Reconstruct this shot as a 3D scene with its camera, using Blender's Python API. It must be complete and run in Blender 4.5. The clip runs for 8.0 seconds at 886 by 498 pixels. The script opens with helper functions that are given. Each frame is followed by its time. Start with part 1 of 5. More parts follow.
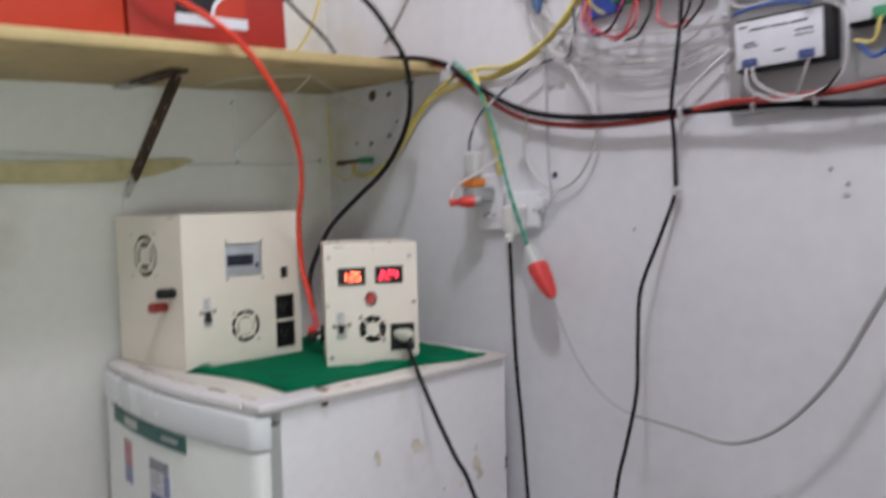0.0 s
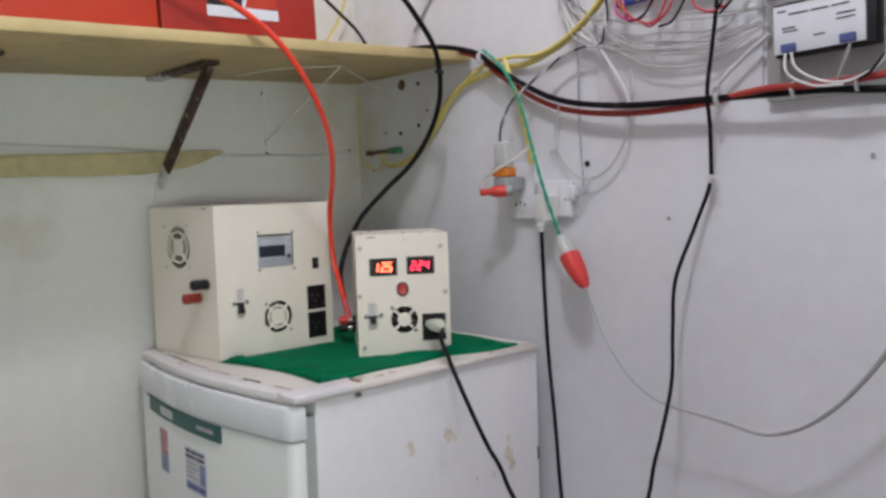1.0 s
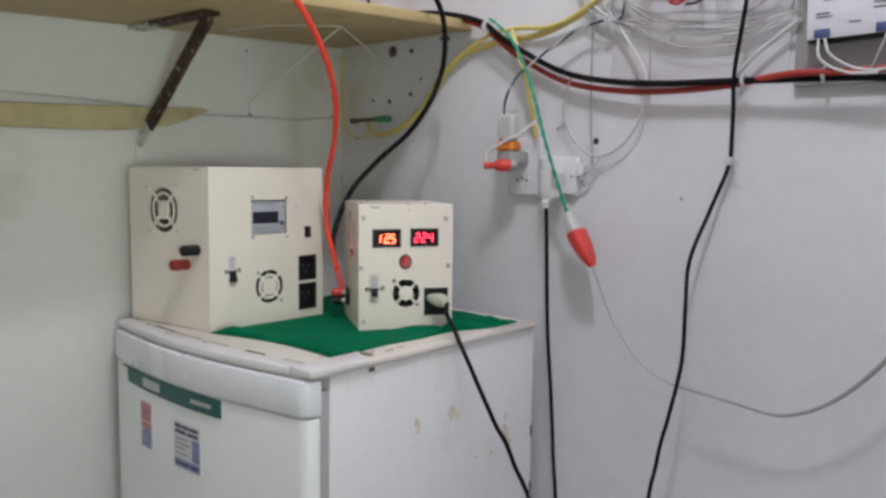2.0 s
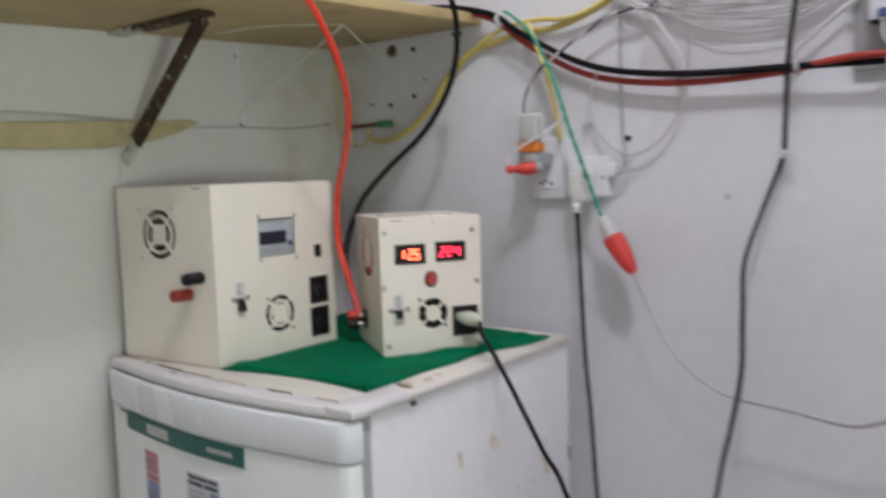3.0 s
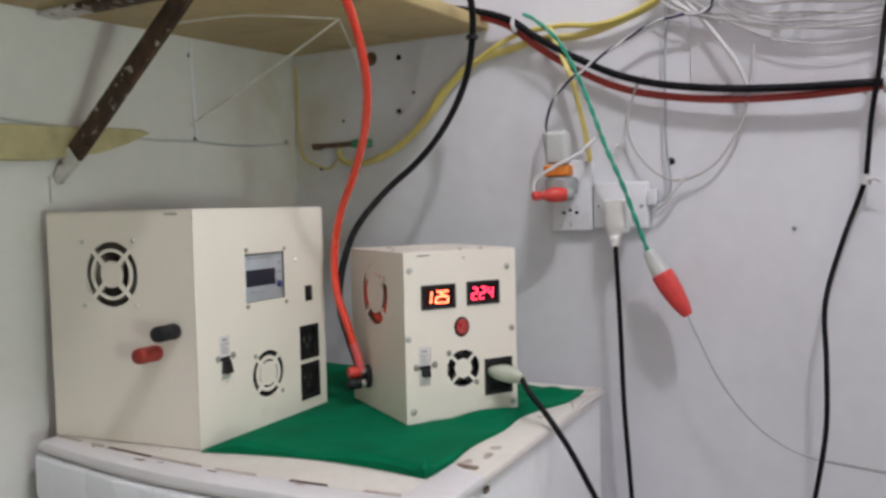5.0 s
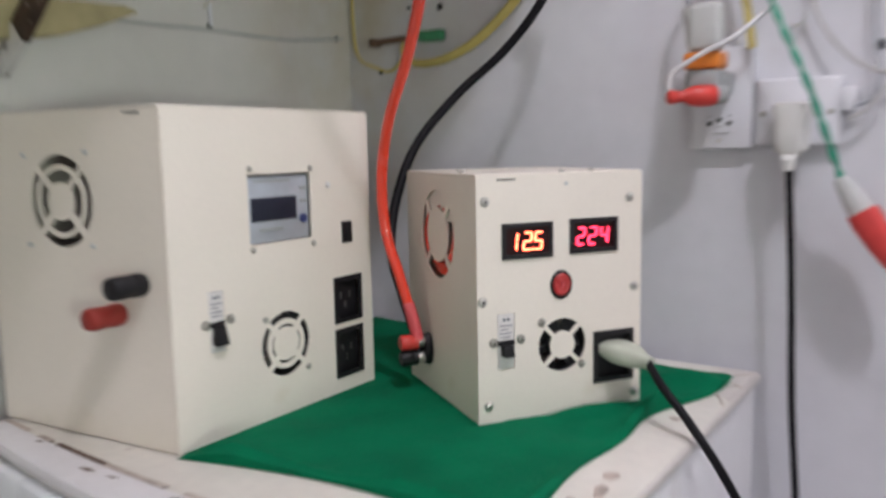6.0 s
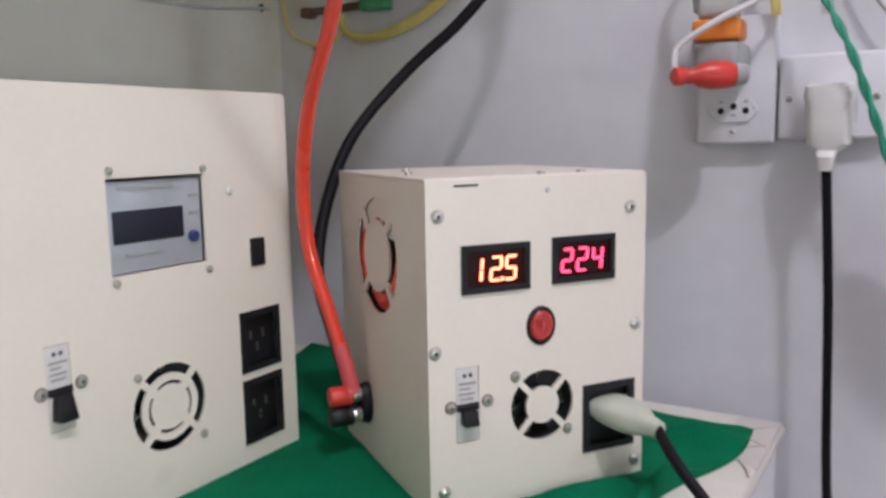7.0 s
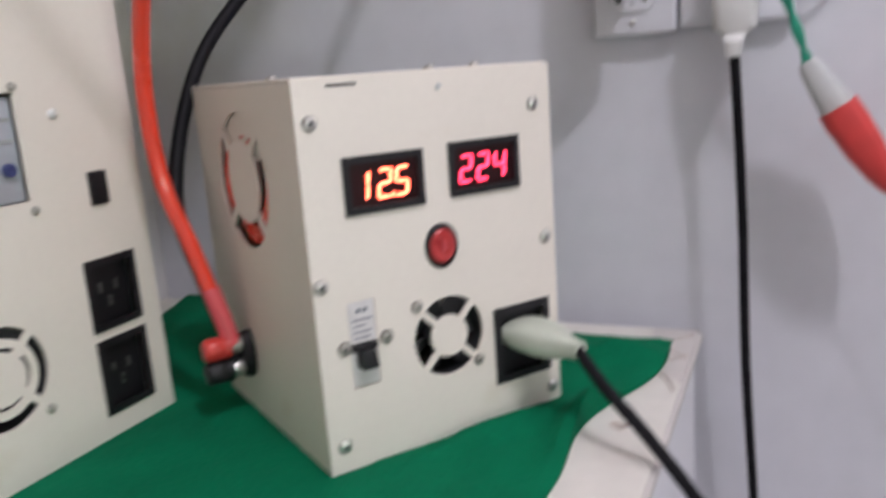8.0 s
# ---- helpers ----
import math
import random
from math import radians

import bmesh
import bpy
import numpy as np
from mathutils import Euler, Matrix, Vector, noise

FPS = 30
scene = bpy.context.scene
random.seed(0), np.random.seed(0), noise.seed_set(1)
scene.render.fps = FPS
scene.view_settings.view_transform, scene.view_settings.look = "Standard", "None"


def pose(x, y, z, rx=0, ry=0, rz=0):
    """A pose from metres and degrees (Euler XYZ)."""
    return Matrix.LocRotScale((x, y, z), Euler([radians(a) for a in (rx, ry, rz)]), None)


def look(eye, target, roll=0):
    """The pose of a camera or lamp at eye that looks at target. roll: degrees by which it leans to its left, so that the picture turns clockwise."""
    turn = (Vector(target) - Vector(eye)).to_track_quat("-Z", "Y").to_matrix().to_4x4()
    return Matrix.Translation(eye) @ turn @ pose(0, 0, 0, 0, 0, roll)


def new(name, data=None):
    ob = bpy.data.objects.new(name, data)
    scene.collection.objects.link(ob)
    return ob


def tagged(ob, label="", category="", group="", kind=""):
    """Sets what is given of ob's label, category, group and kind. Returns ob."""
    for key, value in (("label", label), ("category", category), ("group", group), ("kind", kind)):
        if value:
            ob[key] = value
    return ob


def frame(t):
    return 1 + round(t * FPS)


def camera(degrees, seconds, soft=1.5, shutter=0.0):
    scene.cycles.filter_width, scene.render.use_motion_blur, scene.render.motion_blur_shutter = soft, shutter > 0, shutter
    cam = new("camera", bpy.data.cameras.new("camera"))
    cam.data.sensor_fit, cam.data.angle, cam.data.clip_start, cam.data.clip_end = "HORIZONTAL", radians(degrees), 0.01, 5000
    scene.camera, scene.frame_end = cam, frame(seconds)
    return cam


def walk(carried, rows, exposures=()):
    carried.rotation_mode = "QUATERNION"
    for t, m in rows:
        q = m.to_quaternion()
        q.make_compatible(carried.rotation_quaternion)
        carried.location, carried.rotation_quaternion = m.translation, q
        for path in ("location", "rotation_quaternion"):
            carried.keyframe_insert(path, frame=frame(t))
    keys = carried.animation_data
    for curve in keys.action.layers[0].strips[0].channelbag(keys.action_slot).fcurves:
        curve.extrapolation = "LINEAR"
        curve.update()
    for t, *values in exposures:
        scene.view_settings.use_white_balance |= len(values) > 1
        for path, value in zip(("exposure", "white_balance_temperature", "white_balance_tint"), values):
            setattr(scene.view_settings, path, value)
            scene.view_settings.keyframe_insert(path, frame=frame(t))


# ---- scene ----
cam = camera(58.3, 8.0, soft=2.9, shutter=0.6)
PATH = [
    (0, (1.462, -1.085, 1.687), (0.037, 0.314, 1.573), -1.4),
    (0.1, (1.464, -1.088, 1.698), (0.063, 0.336, 1.604), -2.1),
    (0.3, (1.466, -1.085, 1.697), (0.116, 0.39, 1.669), -1.1),
    (0.5, (1.465, -1.093, 1.69), (0.066, 0.333, 1.582), -2.7),
    (0.6, (1.456, -1.083, 1.674), (0.044, 0.329, 1.560), -1.8),
    (0.9, (1.45, -1.088, 1.689), (0.0, 0.282, 1.549), -1.6),
    (1, (1.451, -1.09, 1.689), (-0.016, 0.262, 1.549), -1.8),
    (1.5, (1.422, -1.128, 1.677), (-0.01, 0.259, 1.517), 0.1),
    (2.8, (1.17, -1.194, 1.684), (0.039, 0.439, 1.451), -0.7),
    (3, (1.166, -1.15, 1.686), (-0.063, 0.416, 1.496), -1.8),
    (3.5, (1.135, -1.019, 1.669), (-0.244, 0.413, 1.449), -2.4),
    (3.9, (1.127, -0.99, 1.671), (-0.214, 0.48, 1.464), -3.4),
    (4, (1.124, -0.999, 1.673), (-0.176, 0.51, 1.491), -2.2),
    (4.2, (1.104, -1.028, 1.678), (-0.186, 0.495, 1.552), -2.0),
    (5.3, (0.787, -1.108, 1.676), (-0.057, 0.701, 1.548), -1.1),
    (5.5, (0.764, -1.082, 1.685), (-0.161, 0.683, 1.518), -2.9),
    (5.6, (0.752, -1.055, 1.685), (-0.179, 0.708, 1.527), -3.5),
    (5.8, (0.737, -0.976, 1.656), (-0.274, 0.742, 1.491), -3.7),
    (6, (0.721, -0.836, 1.646), (-0.404, 0.798, 1.391), -1.1),
    (6.1, (0.71, -0.786, 1.646), (-0.465, 0.81, 1.379), -0.8),
    (6.3, (0.679, -0.716, 1.642), (-0.459, 0.901, 1.340), -0.6),
    (6.5, (0.671, -0.694, 1.642), (-0.453, 0.924, 1.302), -1.4),
    (6.8, (0.650, -0.691, 1.650), (-0.396, 0.985, 1.339), -0.8),
    (7, (0.635, -0.685, 1.647), (-0.409, 0.998, 1.369), -1.0),
    (7.2, (0.616, -0.659, 1.644), (-0.355, 1.066, 1.363), -0.8),
    (7.5, (0.62, -0.634, 1.643), (-0.259, 1.137, 1.338), -1.4),
    (7.7, (0.62, -0.627, 1.627), (-0.207, 1.165, 1.301), -1.9),
    (7.8, (0.614, -0.624, 1.623), (-0.146, 1.193, 1.274), -2.2),
    (8, (0.605, -0.626, 1.622), (-0.197, 1.153, 1.187), -4.1),
]
walk(cam, [(t, look(eye, target, roll)) for t, eye, target, roll in PATH], [(0, 0.0, 6450, 9), (1.5, 0.0, 6450, 7), (3.0, 0.04, 6450, 8), (4.2, 0.08, 6450, 10), (5.3, 0.14, 6550, 7.5), (6.5, 0.20, 6350, 14), (8.0, 0.20, 6350, 13)])

# ---------------------------------------------------------------- light and world
LAMP = (1.10, -0.76, 2.85)
world = bpy.data.worlds.new("sky")
scene.world = world
world.use_nodes = True
wn = world.node_tree.nodes
sky = wn.new("ShaderNodeTexSky")
sky.sky_type, sky.sun_disc = "NISHITA", False
sky.sun_elevation, sky.sun_rotation = radians(40), radians(150)
world.node_tree.links.new(sky.outputs[0], wn["Background"].inputs[0])
wn["Background"].inputs[1].default_value = 0.1


def lamp(name, kind, power, colour, m, size):
    data = bpy.data.lights.new(name, kind)
    data.energy, data.color = power, colour
    if kind == "AREA":
        data.shape, data.size, data.size_y = "RECTANGLE", size[0], size[1]
    else:
        data.shadow_soft_size = size
    ob = new(name, data)
    ob.matrix_world = m
    return ob


lamp("bulb_light", "POINT", 28.5, (0.955, 0.94, 1.01), pose(*LAMP), 0.062)
day = lamp("window_light", "AREA", 0.64, (0.84, 1.0, 0.87), look((2.34, -1.46, 1.52), (0.0, -0.56, 1.80)), (0.20, 0.28))
day.data.spread = radians(42)

# ---------------------------------------------------------------- materials


def mat(name, colour, rough=0.5, metal=0.0, vary=0.12, scale=6.0, fine=60.0, bump=0.1, bump_scale=None, second=None, mask=(0.55, 0.7), coat=0.0, stain=None, spec=0.5):
    """Principled material with large patches, fine grain, relief and, with second, worn or stained spots of another colour."""
    m = bpy.data.materials.new(name)
    m.use_nodes = True
    nt = m.node_tree
    n, link = nt.nodes, nt.links.new
    b = n["Principled BSDF"]
    co = n.new("ShaderNodeTexCoord")
    big, small = n.new("ShaderNodeTexNoise"), n.new("ShaderNodeTexNoise")
    big.inputs["Scale"].default_value, small.inputs["Scale"].default_value = scale, fine
    big.inputs["Detail"].default_value, small.inputs["Detail"].default_value = 4, 6
    for t in (big, small):
        link(co.outputs["Object"], t.inputs["Vector"])
    mix = n.new("ShaderNodeMath")
    mix.operation = "MULTIPLY_ADD"
    link(big.outputs["Fac"], mix.inputs[0])
    mix.inputs[1].default_value = 0.65
    half = n.new("ShaderNodeMath")
    half.operation = "MULTIPLY"
    half.inputs[1].default_value = 0.35
    link(small.outputs["Fac"], half.inputs[0])
    link(half.outputs[0], mix.inputs[2])
    ramp = n.new("ShaderNodeValToRGB")
    lo = [max(0.0, c * (1 - vary)) for c in colour]
    hi = [min(1.0, c * (1 + vary)) for c in colour]
    ramp.color_ramp.elements[0].position, ramp.color_ramp.elements[1].position = 0.32, 0.68
    ramp.color_ramp.elements[0].color, ramp.color_ramp.elements[1].color = (*lo, 1), (*hi, 1)
    link(mix.outputs[0], ramp.inputs[0])
    out = ramp.outputs[0]
    if second:
        spot = n.new("ShaderNodeTexNoise")
        spot.inputs["Scale"].default_value, spot.inputs["Detail"].default_value = scale * 1.7, 8
        link(co.outputs["Object"], spot.inputs["Vector"])
        edge = n.new("ShaderNodeMapRange")
        edge.inputs[1].default_value, edge.inputs[2].default_value = mask
        link(spot.outputs["Fac"], edge.inputs[0])
        blend = n.new("ShaderNodeMix")
        blend.data_type = "RGBA"
        link(edge.outputs[0], blend.inputs["Factor"])
        link(out, blend.inputs["A"])
        blend.inputs["B"].default_value = (*second, 1)
        out = blend.outputs["Result"]
    if stain:
        place, radius, tint, most = stain
        dist = n.new("ShaderNodeVectorMath")
        dist.operation = "DISTANCE"
        sq = n.new("ShaderNodeVectorMath")
        sq.operation = "MULTIPLY"
        sq.inputs[1].default_value = (1, 1, 0.5)
        link(co.outputs["Object"], sq.inputs[0])
        link(sq.outputs[0], dist.inputs[0])
        dist.inputs[1].default_value = (place[0], place[1], place[2] * 0.5)
        fall = n.new("ShaderNodeMapRange")
        fall.inputs[1].default_value, fall.inputs[2].default_value = radius, 0.0
        link(dist.outputs["Value"], fall.inputs[0])
        blot = n.new("ShaderNodeTexNoise")
        blot.inputs["Scale"].default_value, blot.inputs["Detail"].default_value = 11, 7
        link(co.outputs["Object"], blot.inputs["Vector"])
        gain = n.new("ShaderNodeMapRange")
        gain.inputs[1].default_value, gain.inputs[2].default_value, gain.inputs[4].default_value = 0.35, 0.65, most
        link(blot.outputs["Fac"], gain.inputs[0])
        both = n.new("ShaderNodeMath")
        both.operation = "MULTIPLY"
        link(fall.outputs[0], both.inputs[0])
        link(gain.outputs[0], both.inputs[1])
        soil = n.new("ShaderNodeMix")
        soil.data_type = "RGBA"
        link(both.outputs[0], soil.inputs["Factor"])
        link(out, soil.inputs["A"])
        soil.inputs["B"].default_value = (*tint, 1)
        out = soil.outputs["Result"]
    link(out, b.inputs["Base Color"])
    rr = n.new("ShaderNodeMapRange")
    rr.inputs[3].default_value, rr.inputs[4].default_value = max(0.02, rough - 0.1), min(1, rough + 0.1)
    link(big.outputs["Fac"], rr.inputs[0])
    link(rr.outputs[0], b.inputs["Roughness"])
    b.inputs["Metallic"].default_value = metal
    b.inputs["Coat Weight"].default_value = coat
    b.inputs["Specular IOR Level"].default_value = spec
    if bump:
        bt = small
        if bump_scale:
            bt = n.new("ShaderNodeTexNoise")
            bt.inputs["Scale"].default_value, bt.inputs["Detail"].default_value = bump_scale, 5
            link(co.outputs["Object"], bt.inputs["Vector"])
        bp = n.new("ShaderNodeBump")
        bp.inputs["Strength"].default_value, bp.inputs["Distance"].default_value = bump, 0.004
        link(bt.outputs["Fac"], bp.inputs["Height"])
        link(bp.outputs[0], b.inputs["Normal"])
    return m


def glow(name, colour, strength):
    m = bpy.data.materials.new(name)
    m.use_nodes = True
    b = m.node_tree.nodes["Principled BSDF"]
    b.inputs["Base Color"].default_value = (*[c * 0.3 for c in colour], 1)
    b.inputs["Emission Color"].default_value, b.inputs["Emission Strength"].default_value = (*colour, 1), strength
    return m


WALL = mat("wall_paint", (0.71, 0.71, 0.75), 0.7, vary=0.07, scale=2.2, fine=35, bump=0.35, bump_scale=14, second=(0.62, 0.60, 0.60), mask=(0.62, 0.8), stain=((0.03, 0, 1.84), 0.20, (0.54, 0.46, 0.30), 0.7))
# for the two unseen walls, kept pale to throw fill light back
WALL_FAR = mat("bounce_wall_pale", (0.82, 0.81, 0.79), 0.8, vary=0.08, scale=3, bump=0.3)
WALL_OLD = mat("old_wall_paint", (0.71, 0.69, 0.67), 0.75, vary=0.06, scale=3, fine=40, bump=0.45, bump_scale=11, second=(0.55, 0.50, 0.42), mask=(0.60, 0.85), stain=((0, -0.03, 1.86), 0.20, (0.54, 0.46, 0.30), 0.7))
CEILING = mat("ceiling_boards", (0.78, 0.77, 0.76), 0.8, vary=0.04)
FLOOR = mat("floor_cement", (0.54, 0.51, 0.47), 0.6, vary=0.15, scale=4)
WOOD = mat("shelf_wood", (0.53, 0.41, 0.20), 0.6, vary=0.16, scale=7, fine=45, bump=0.2, second=(0.33, 0.22, 0.10), mask=(0.58, 0.8))
BATTEN = mat("batten_wood", (0.47, 0.405, 0.225), 0.75, vary=0.20, scale=10, bump=0.25, second=(0.33, 0.28, 0.16), mask=(0.56, 0.75))
RUST = mat("rusty_steel", (0.060, 0.034, 0.022), 0.8, 0.1, vary=0.6, scale=45, bump=0.7, second=(0.34, 0.29, 0.25), mask=(0.60, 0.66))
CREAM = mat("cream_paint", (0.81, 0.74, 0.655), 0.42, vary=0.035, scale=9, fine=220, bump=0.05, second=(0.72, 0.63, 0.51), mask=(0.66, 0.9))
ENAMEL = mat("fridge_enamel", (0.82, 0.81, 0.83), 0.33, vary=0.05, scale=4, fine=70, bump=0.06, second=(0.60, 0.565, 0.51), mask=(0.62, 0.85))
DOOR = mat("fridge_door_enamel", (0.79, 0.815, 0.79), 0.3, vary=0.03, scale=5, bump=0.04)
CAPW = mat("white_plastic_cap", (0.79, 0.81, 0.84), 0.28, vary=0.03, scale=8, bump=0.03)
LID = mat("worn_laminate", (0.71, 0.675, 0.615), 0.5, vary=0.09, scale=9, fine=90, bump=0.15, second=(0.22, 0.14, 0.10), mask=(0.70, 0.76))
LIDEDGE = mat("lid_rim", (0.62, 0.575, 0.545), 0.45, vary=0.08, scale=14, bump=0.1, second=(0.2, 0.12, 0.09), mask=(0.72, 0.78))
GASKET = mat("grey_gasket", (0.44, 0.45, 0.44), 0.6, vary=0.1)
GREEN = mat("green_cloth", (0.0015, 0.148, 0.066), 0.85, vary=0.20, scale=16, fine=420, bump=0.35, bump_scale=300, spec=0.08)
BLACK = mat("black_plastic", (0.011, 0.010, 0.012), 0.5, vary=0.25, scale=30, bump=0.03, spec=0.35)
RUBBER = mat("black_cable_jacket", (0.009, 0.008, 0.010), 0.5, vary=0.25, scale=20, bump=0.03, spec=0.12)
REDC = mat("red_cable_jacket", (0.80, 0.052, 0.022), 0.24, vary=0.12, scale=16, bump=0.03, coat=0.6)
REDK = mat("dark_red_plastic", (0.30, 0.028, 0.02), 0.45, vary=0.15, scale=40)
REDP = mat("red_plastic", (0.62, 0.045, 0.035), 0.4, vary=0.15, scale=40)
ROCK = mat("red_translucent_plastic", (0.50, 0.035, 0.035), 0.3, vary=0.15, scale=60, coat=0.4)
REDT = mat("red_vinyl_cap", (0.66, 0.055, 0.05), 0.5, vary=0.1, scale=30, bump=0.15)
REDM = mat("aged_red_jacket", (0.34, 0.03, 0.022), 0.4, vary=0.15, scale=16)
PINK = mat("red_shrink_sleeve", (0.66, 0.09, 0.10), 0.5, vary=0.1, scale=60, bump=0.2)
BATT = mat("red_battery_case", (0.36, 0.022, 0.013), 0.4, vary=0.08, scale=7, bump=0.06)
# brighter copy of the battery red: nearer light put into the colour; label patch reuses it
BATT_LIT = mat("red_battery_case_lit", (0.46, 0.036, 0.012), 0.4, vary=0.08, scale=7, bump=0.06)
STEEL = mat("screw_steel", (0.62, 0.60, 0.57), 0.3, 0.9, vary=0.15, scale=200)
DULL = mat("dull_zinc", (0.42, 0.40, 0.36), 0.5, 0.6, vary=0.2, scale=200)
WHITEP = mat("white_plastic", (0.76, 0.76, 0.80), 0.35, vary=0.03, scale=20, bump=0.03)
IVORY = mat("ivory_plug_plastic", (0.72, 0.71, 0.69), 0.4, vary=0.04, scale=30)
CLEARG = mat("greenish_white_plug", (0.50, 0.53, 0.44), 0.35, vary=0.06, scale=50)
GREYP = mat("grey_plastic", (0.36, 0.37, 0.37), 0.45, vary=0.08, scale=40)
GREYL = mat("light_grey_sleeve", (0.52, 0.53, 0.52), 0.45, vary=0.08, scale=40)
PANELG = mat("grey_sheet", (0.38, 0.38, 0.385), 0.55, 0.1, vary=0.08, scale=5, bump=0.05)
ORANGE = mat("orange_plastic", (0.80, 0.24, 0.03), 0.45, vary=0.1, scale=40)
BLUEP = mat("blue_plastic", (0.03, 0.07, 0.36), 0.45, vary=0.15, scale=40)
BLUED = mat("dull_blue_terminal", (0.06, 0.085, 0.23), 0.5, vary=0.2, scale=60)
BLUEL = mat("grey_blue_plastic", (0.09, 0.16, 0.33), 0.45, vary=0.15, scale=40)
NAVY = mat("navy_plastic", (0.035, 0.045, 0.16), 0.45, vary=0.15, scale=40)
GREENT = mat("green_terminal", (0.05, 0.26, 0.12), 0.45, vary=0.15, scale=60)
GREENW = mat("green_wire", (0.02, 0.30, 0.19), 0.45, vary=0.12, scale=60)
YELLOW = mat("yellow_cable", (0.66, 0.55, 0.14), 0.5, vary=0.15, scale=25)
YELLOWP = mat("pale_yellow_cable", (0.68, 0.56, 0.18), 0.5, vary=0.15, scale=25)
WHITEW = mat("white_wire", (0.60, 0.59, 0.60), 0.45, vary=0.06, scale=40)
CURL = mat("aged_white_lead", (0.50, 0.485, 0.48), 0.5, vary=0.08, scale=40)
THINL = mat("thin_clear_lead", (0.34, 0.36, 0.40), 0.45, vary=0.08, scale=40)
GREYW = mat("grey_wire", (0.33, 0.325, 0.335), 0.5, vary=0.1, scale=40)
REDW = mat("thin_red_wire", (0.48, 0.03, 0.05), 0.45, vary=0.12, scale=60)
MAGW = mat("magenta_wire", (0.45, 0.03, 0.16), 0.45, vary=0.12, scale=60)
BLUEW = mat("blue_wire", (0.02, 0.10, 0.42), 0.45, vary=0.12, scale=60)
NAVYW = mat("navy_wire", (0.012, 0.014, 0.055), 0.45, vary=0.12, scale=60)
TRIMW = mat("worn_white_trim", (0.72, 0.70, 0.715), 0.4, vary=0.07, scale=10, fine=90, bump=0.08, second=(0.56, 0.50, 0.45), mask=(0.60, 0.74))
BAREP = mat("paint_smeared_steel", (0.60, 0.58, 0.56), 0.6, 0.1, vary=0.15, scale=30, bump=0.5, second=(0.12, 0.085, 0.07), mask=(0.56, 0.62))
STRING = mat("cotton_string", (0.72, 0.70, 0.64), 0.8, vary=0.1, scale=60)
SILVER = mat("meter_foil", (0.47, 0.50, 0.55), 0.35, 0.25, vary=0.10, scale=30, bump=0.04)
LCD = mat("lcd_glass", (0.012, 0.014, 0.03), 0.5, vary=0.1)
STRIP = mat("teal_strip", (0.012, 0.105, 0.098), 0.45, vary=0.12, scale=20)
PRINT = mat("dark_print", (0.09, 0.10, 0.13), 0.6, vary=0.2, scale=60)
PRINTB = mat("blue_print", (0.24, 0.28, 0.46), 0.5, vary=0.2, scale=60)
PRINTR = mat("red_print", (0.50, 0.22, 0.23), 0.5, vary=0.2, scale=60)
FACE = mat("breaker_plastic", (0.66, 0.63, 0.61), 0.5, vary=0.1, scale=90)
FADED = mat("faded_print", (0.34, 0.325, 0.35), 0.5, vary=0.25, scale=200)
PAPER = mat("label_paper", (0.66, 0.665, 0.71), 0.6, vary=0.05, scale=40)
SMOKE = mat("smoked_window", (0.022, 0.005, 0.006), 0.35, vary=0.1, spec=0.2)
HUB = mat("dark_fan", (0.03, 0.03, 0.033), 0.5, vary=0.2)
PIN = mat("dark_brass_contact", (0.13, 0.125, 0.12), 0.3, 0.6, vary=0.3, scale=200)
TERMB = mat("brown_rod", (0.14, 0.08, 0.05), 0.5, 0.3, vary=0.25, scale=60)
DIG_A = glow("amber_digits", (1.0, 0.11, 0.05), 13.0)
DIG_R = glow("red_digits", (1.0, 0.030, 0.075), 7.0)
LED = glow("red_led", (1.0, 0.25, 0.30), 6.0)

# ---------------------------------------------------------------- building helpers


def finish(ob, material, smooth=True):
    ob.data.materials.append(material)
    if smooth:
        for p in ob.data.polygons:
            p.use_smooth = True
        try:
            ob.data.set_sharp_from_angle(angle=radians(35))
        except AttributeError:
            pass
    return ob


def part(name, bm, material, parent=None, label="", m=None, smooth=True):
    """Links a bmesh as one mesh object, under a thing or a part."""
    me = bpy.data.meshes.new(name)
    bmesh.ops.recalc_face_normals(bm, faces=bm.faces)
    bm.to_mesh(me)
    bm.free()
    ob = new(name, me)
    finish(ob, material, smooth)
    if parent:
        ob.parent = parent
    if m is not None:
        ob.matrix_local = m
    if label:
        ob["label"] = label
    return ob


def thing(name, m, label, category, group="", kind=""):
    ob = new(name)
    ob.empty_display_size = 0.05
    ob.matrix_world = m
    return tagged(ob, label, category, group, kind)


def box(x0, x1, y0, y1, z0, z1, bevel=0.0, seg=2, bm=None):
    bm = bm or bmesh.new()
    r = bmesh.ops.create_cube(bm, size=1)
    vs = r["verts"]
    bmesh.ops.transform(bm, matrix=Matrix.Translation(((x0 + x1) / 2, (y0 + y1) / 2, (z0 + z1) / 2)) @ Matrix.Diagonal((x1 - x0, y1 - y0, z1 - z0, 1)), verts=vs)
    if bevel:
        es = list({e for v in vs for e in v.link_edges})
        bmesh.ops.bevel(bm, geom=es, offset=bevel, segments=seg, profile=0.5, affect="EDGES")
    return bm


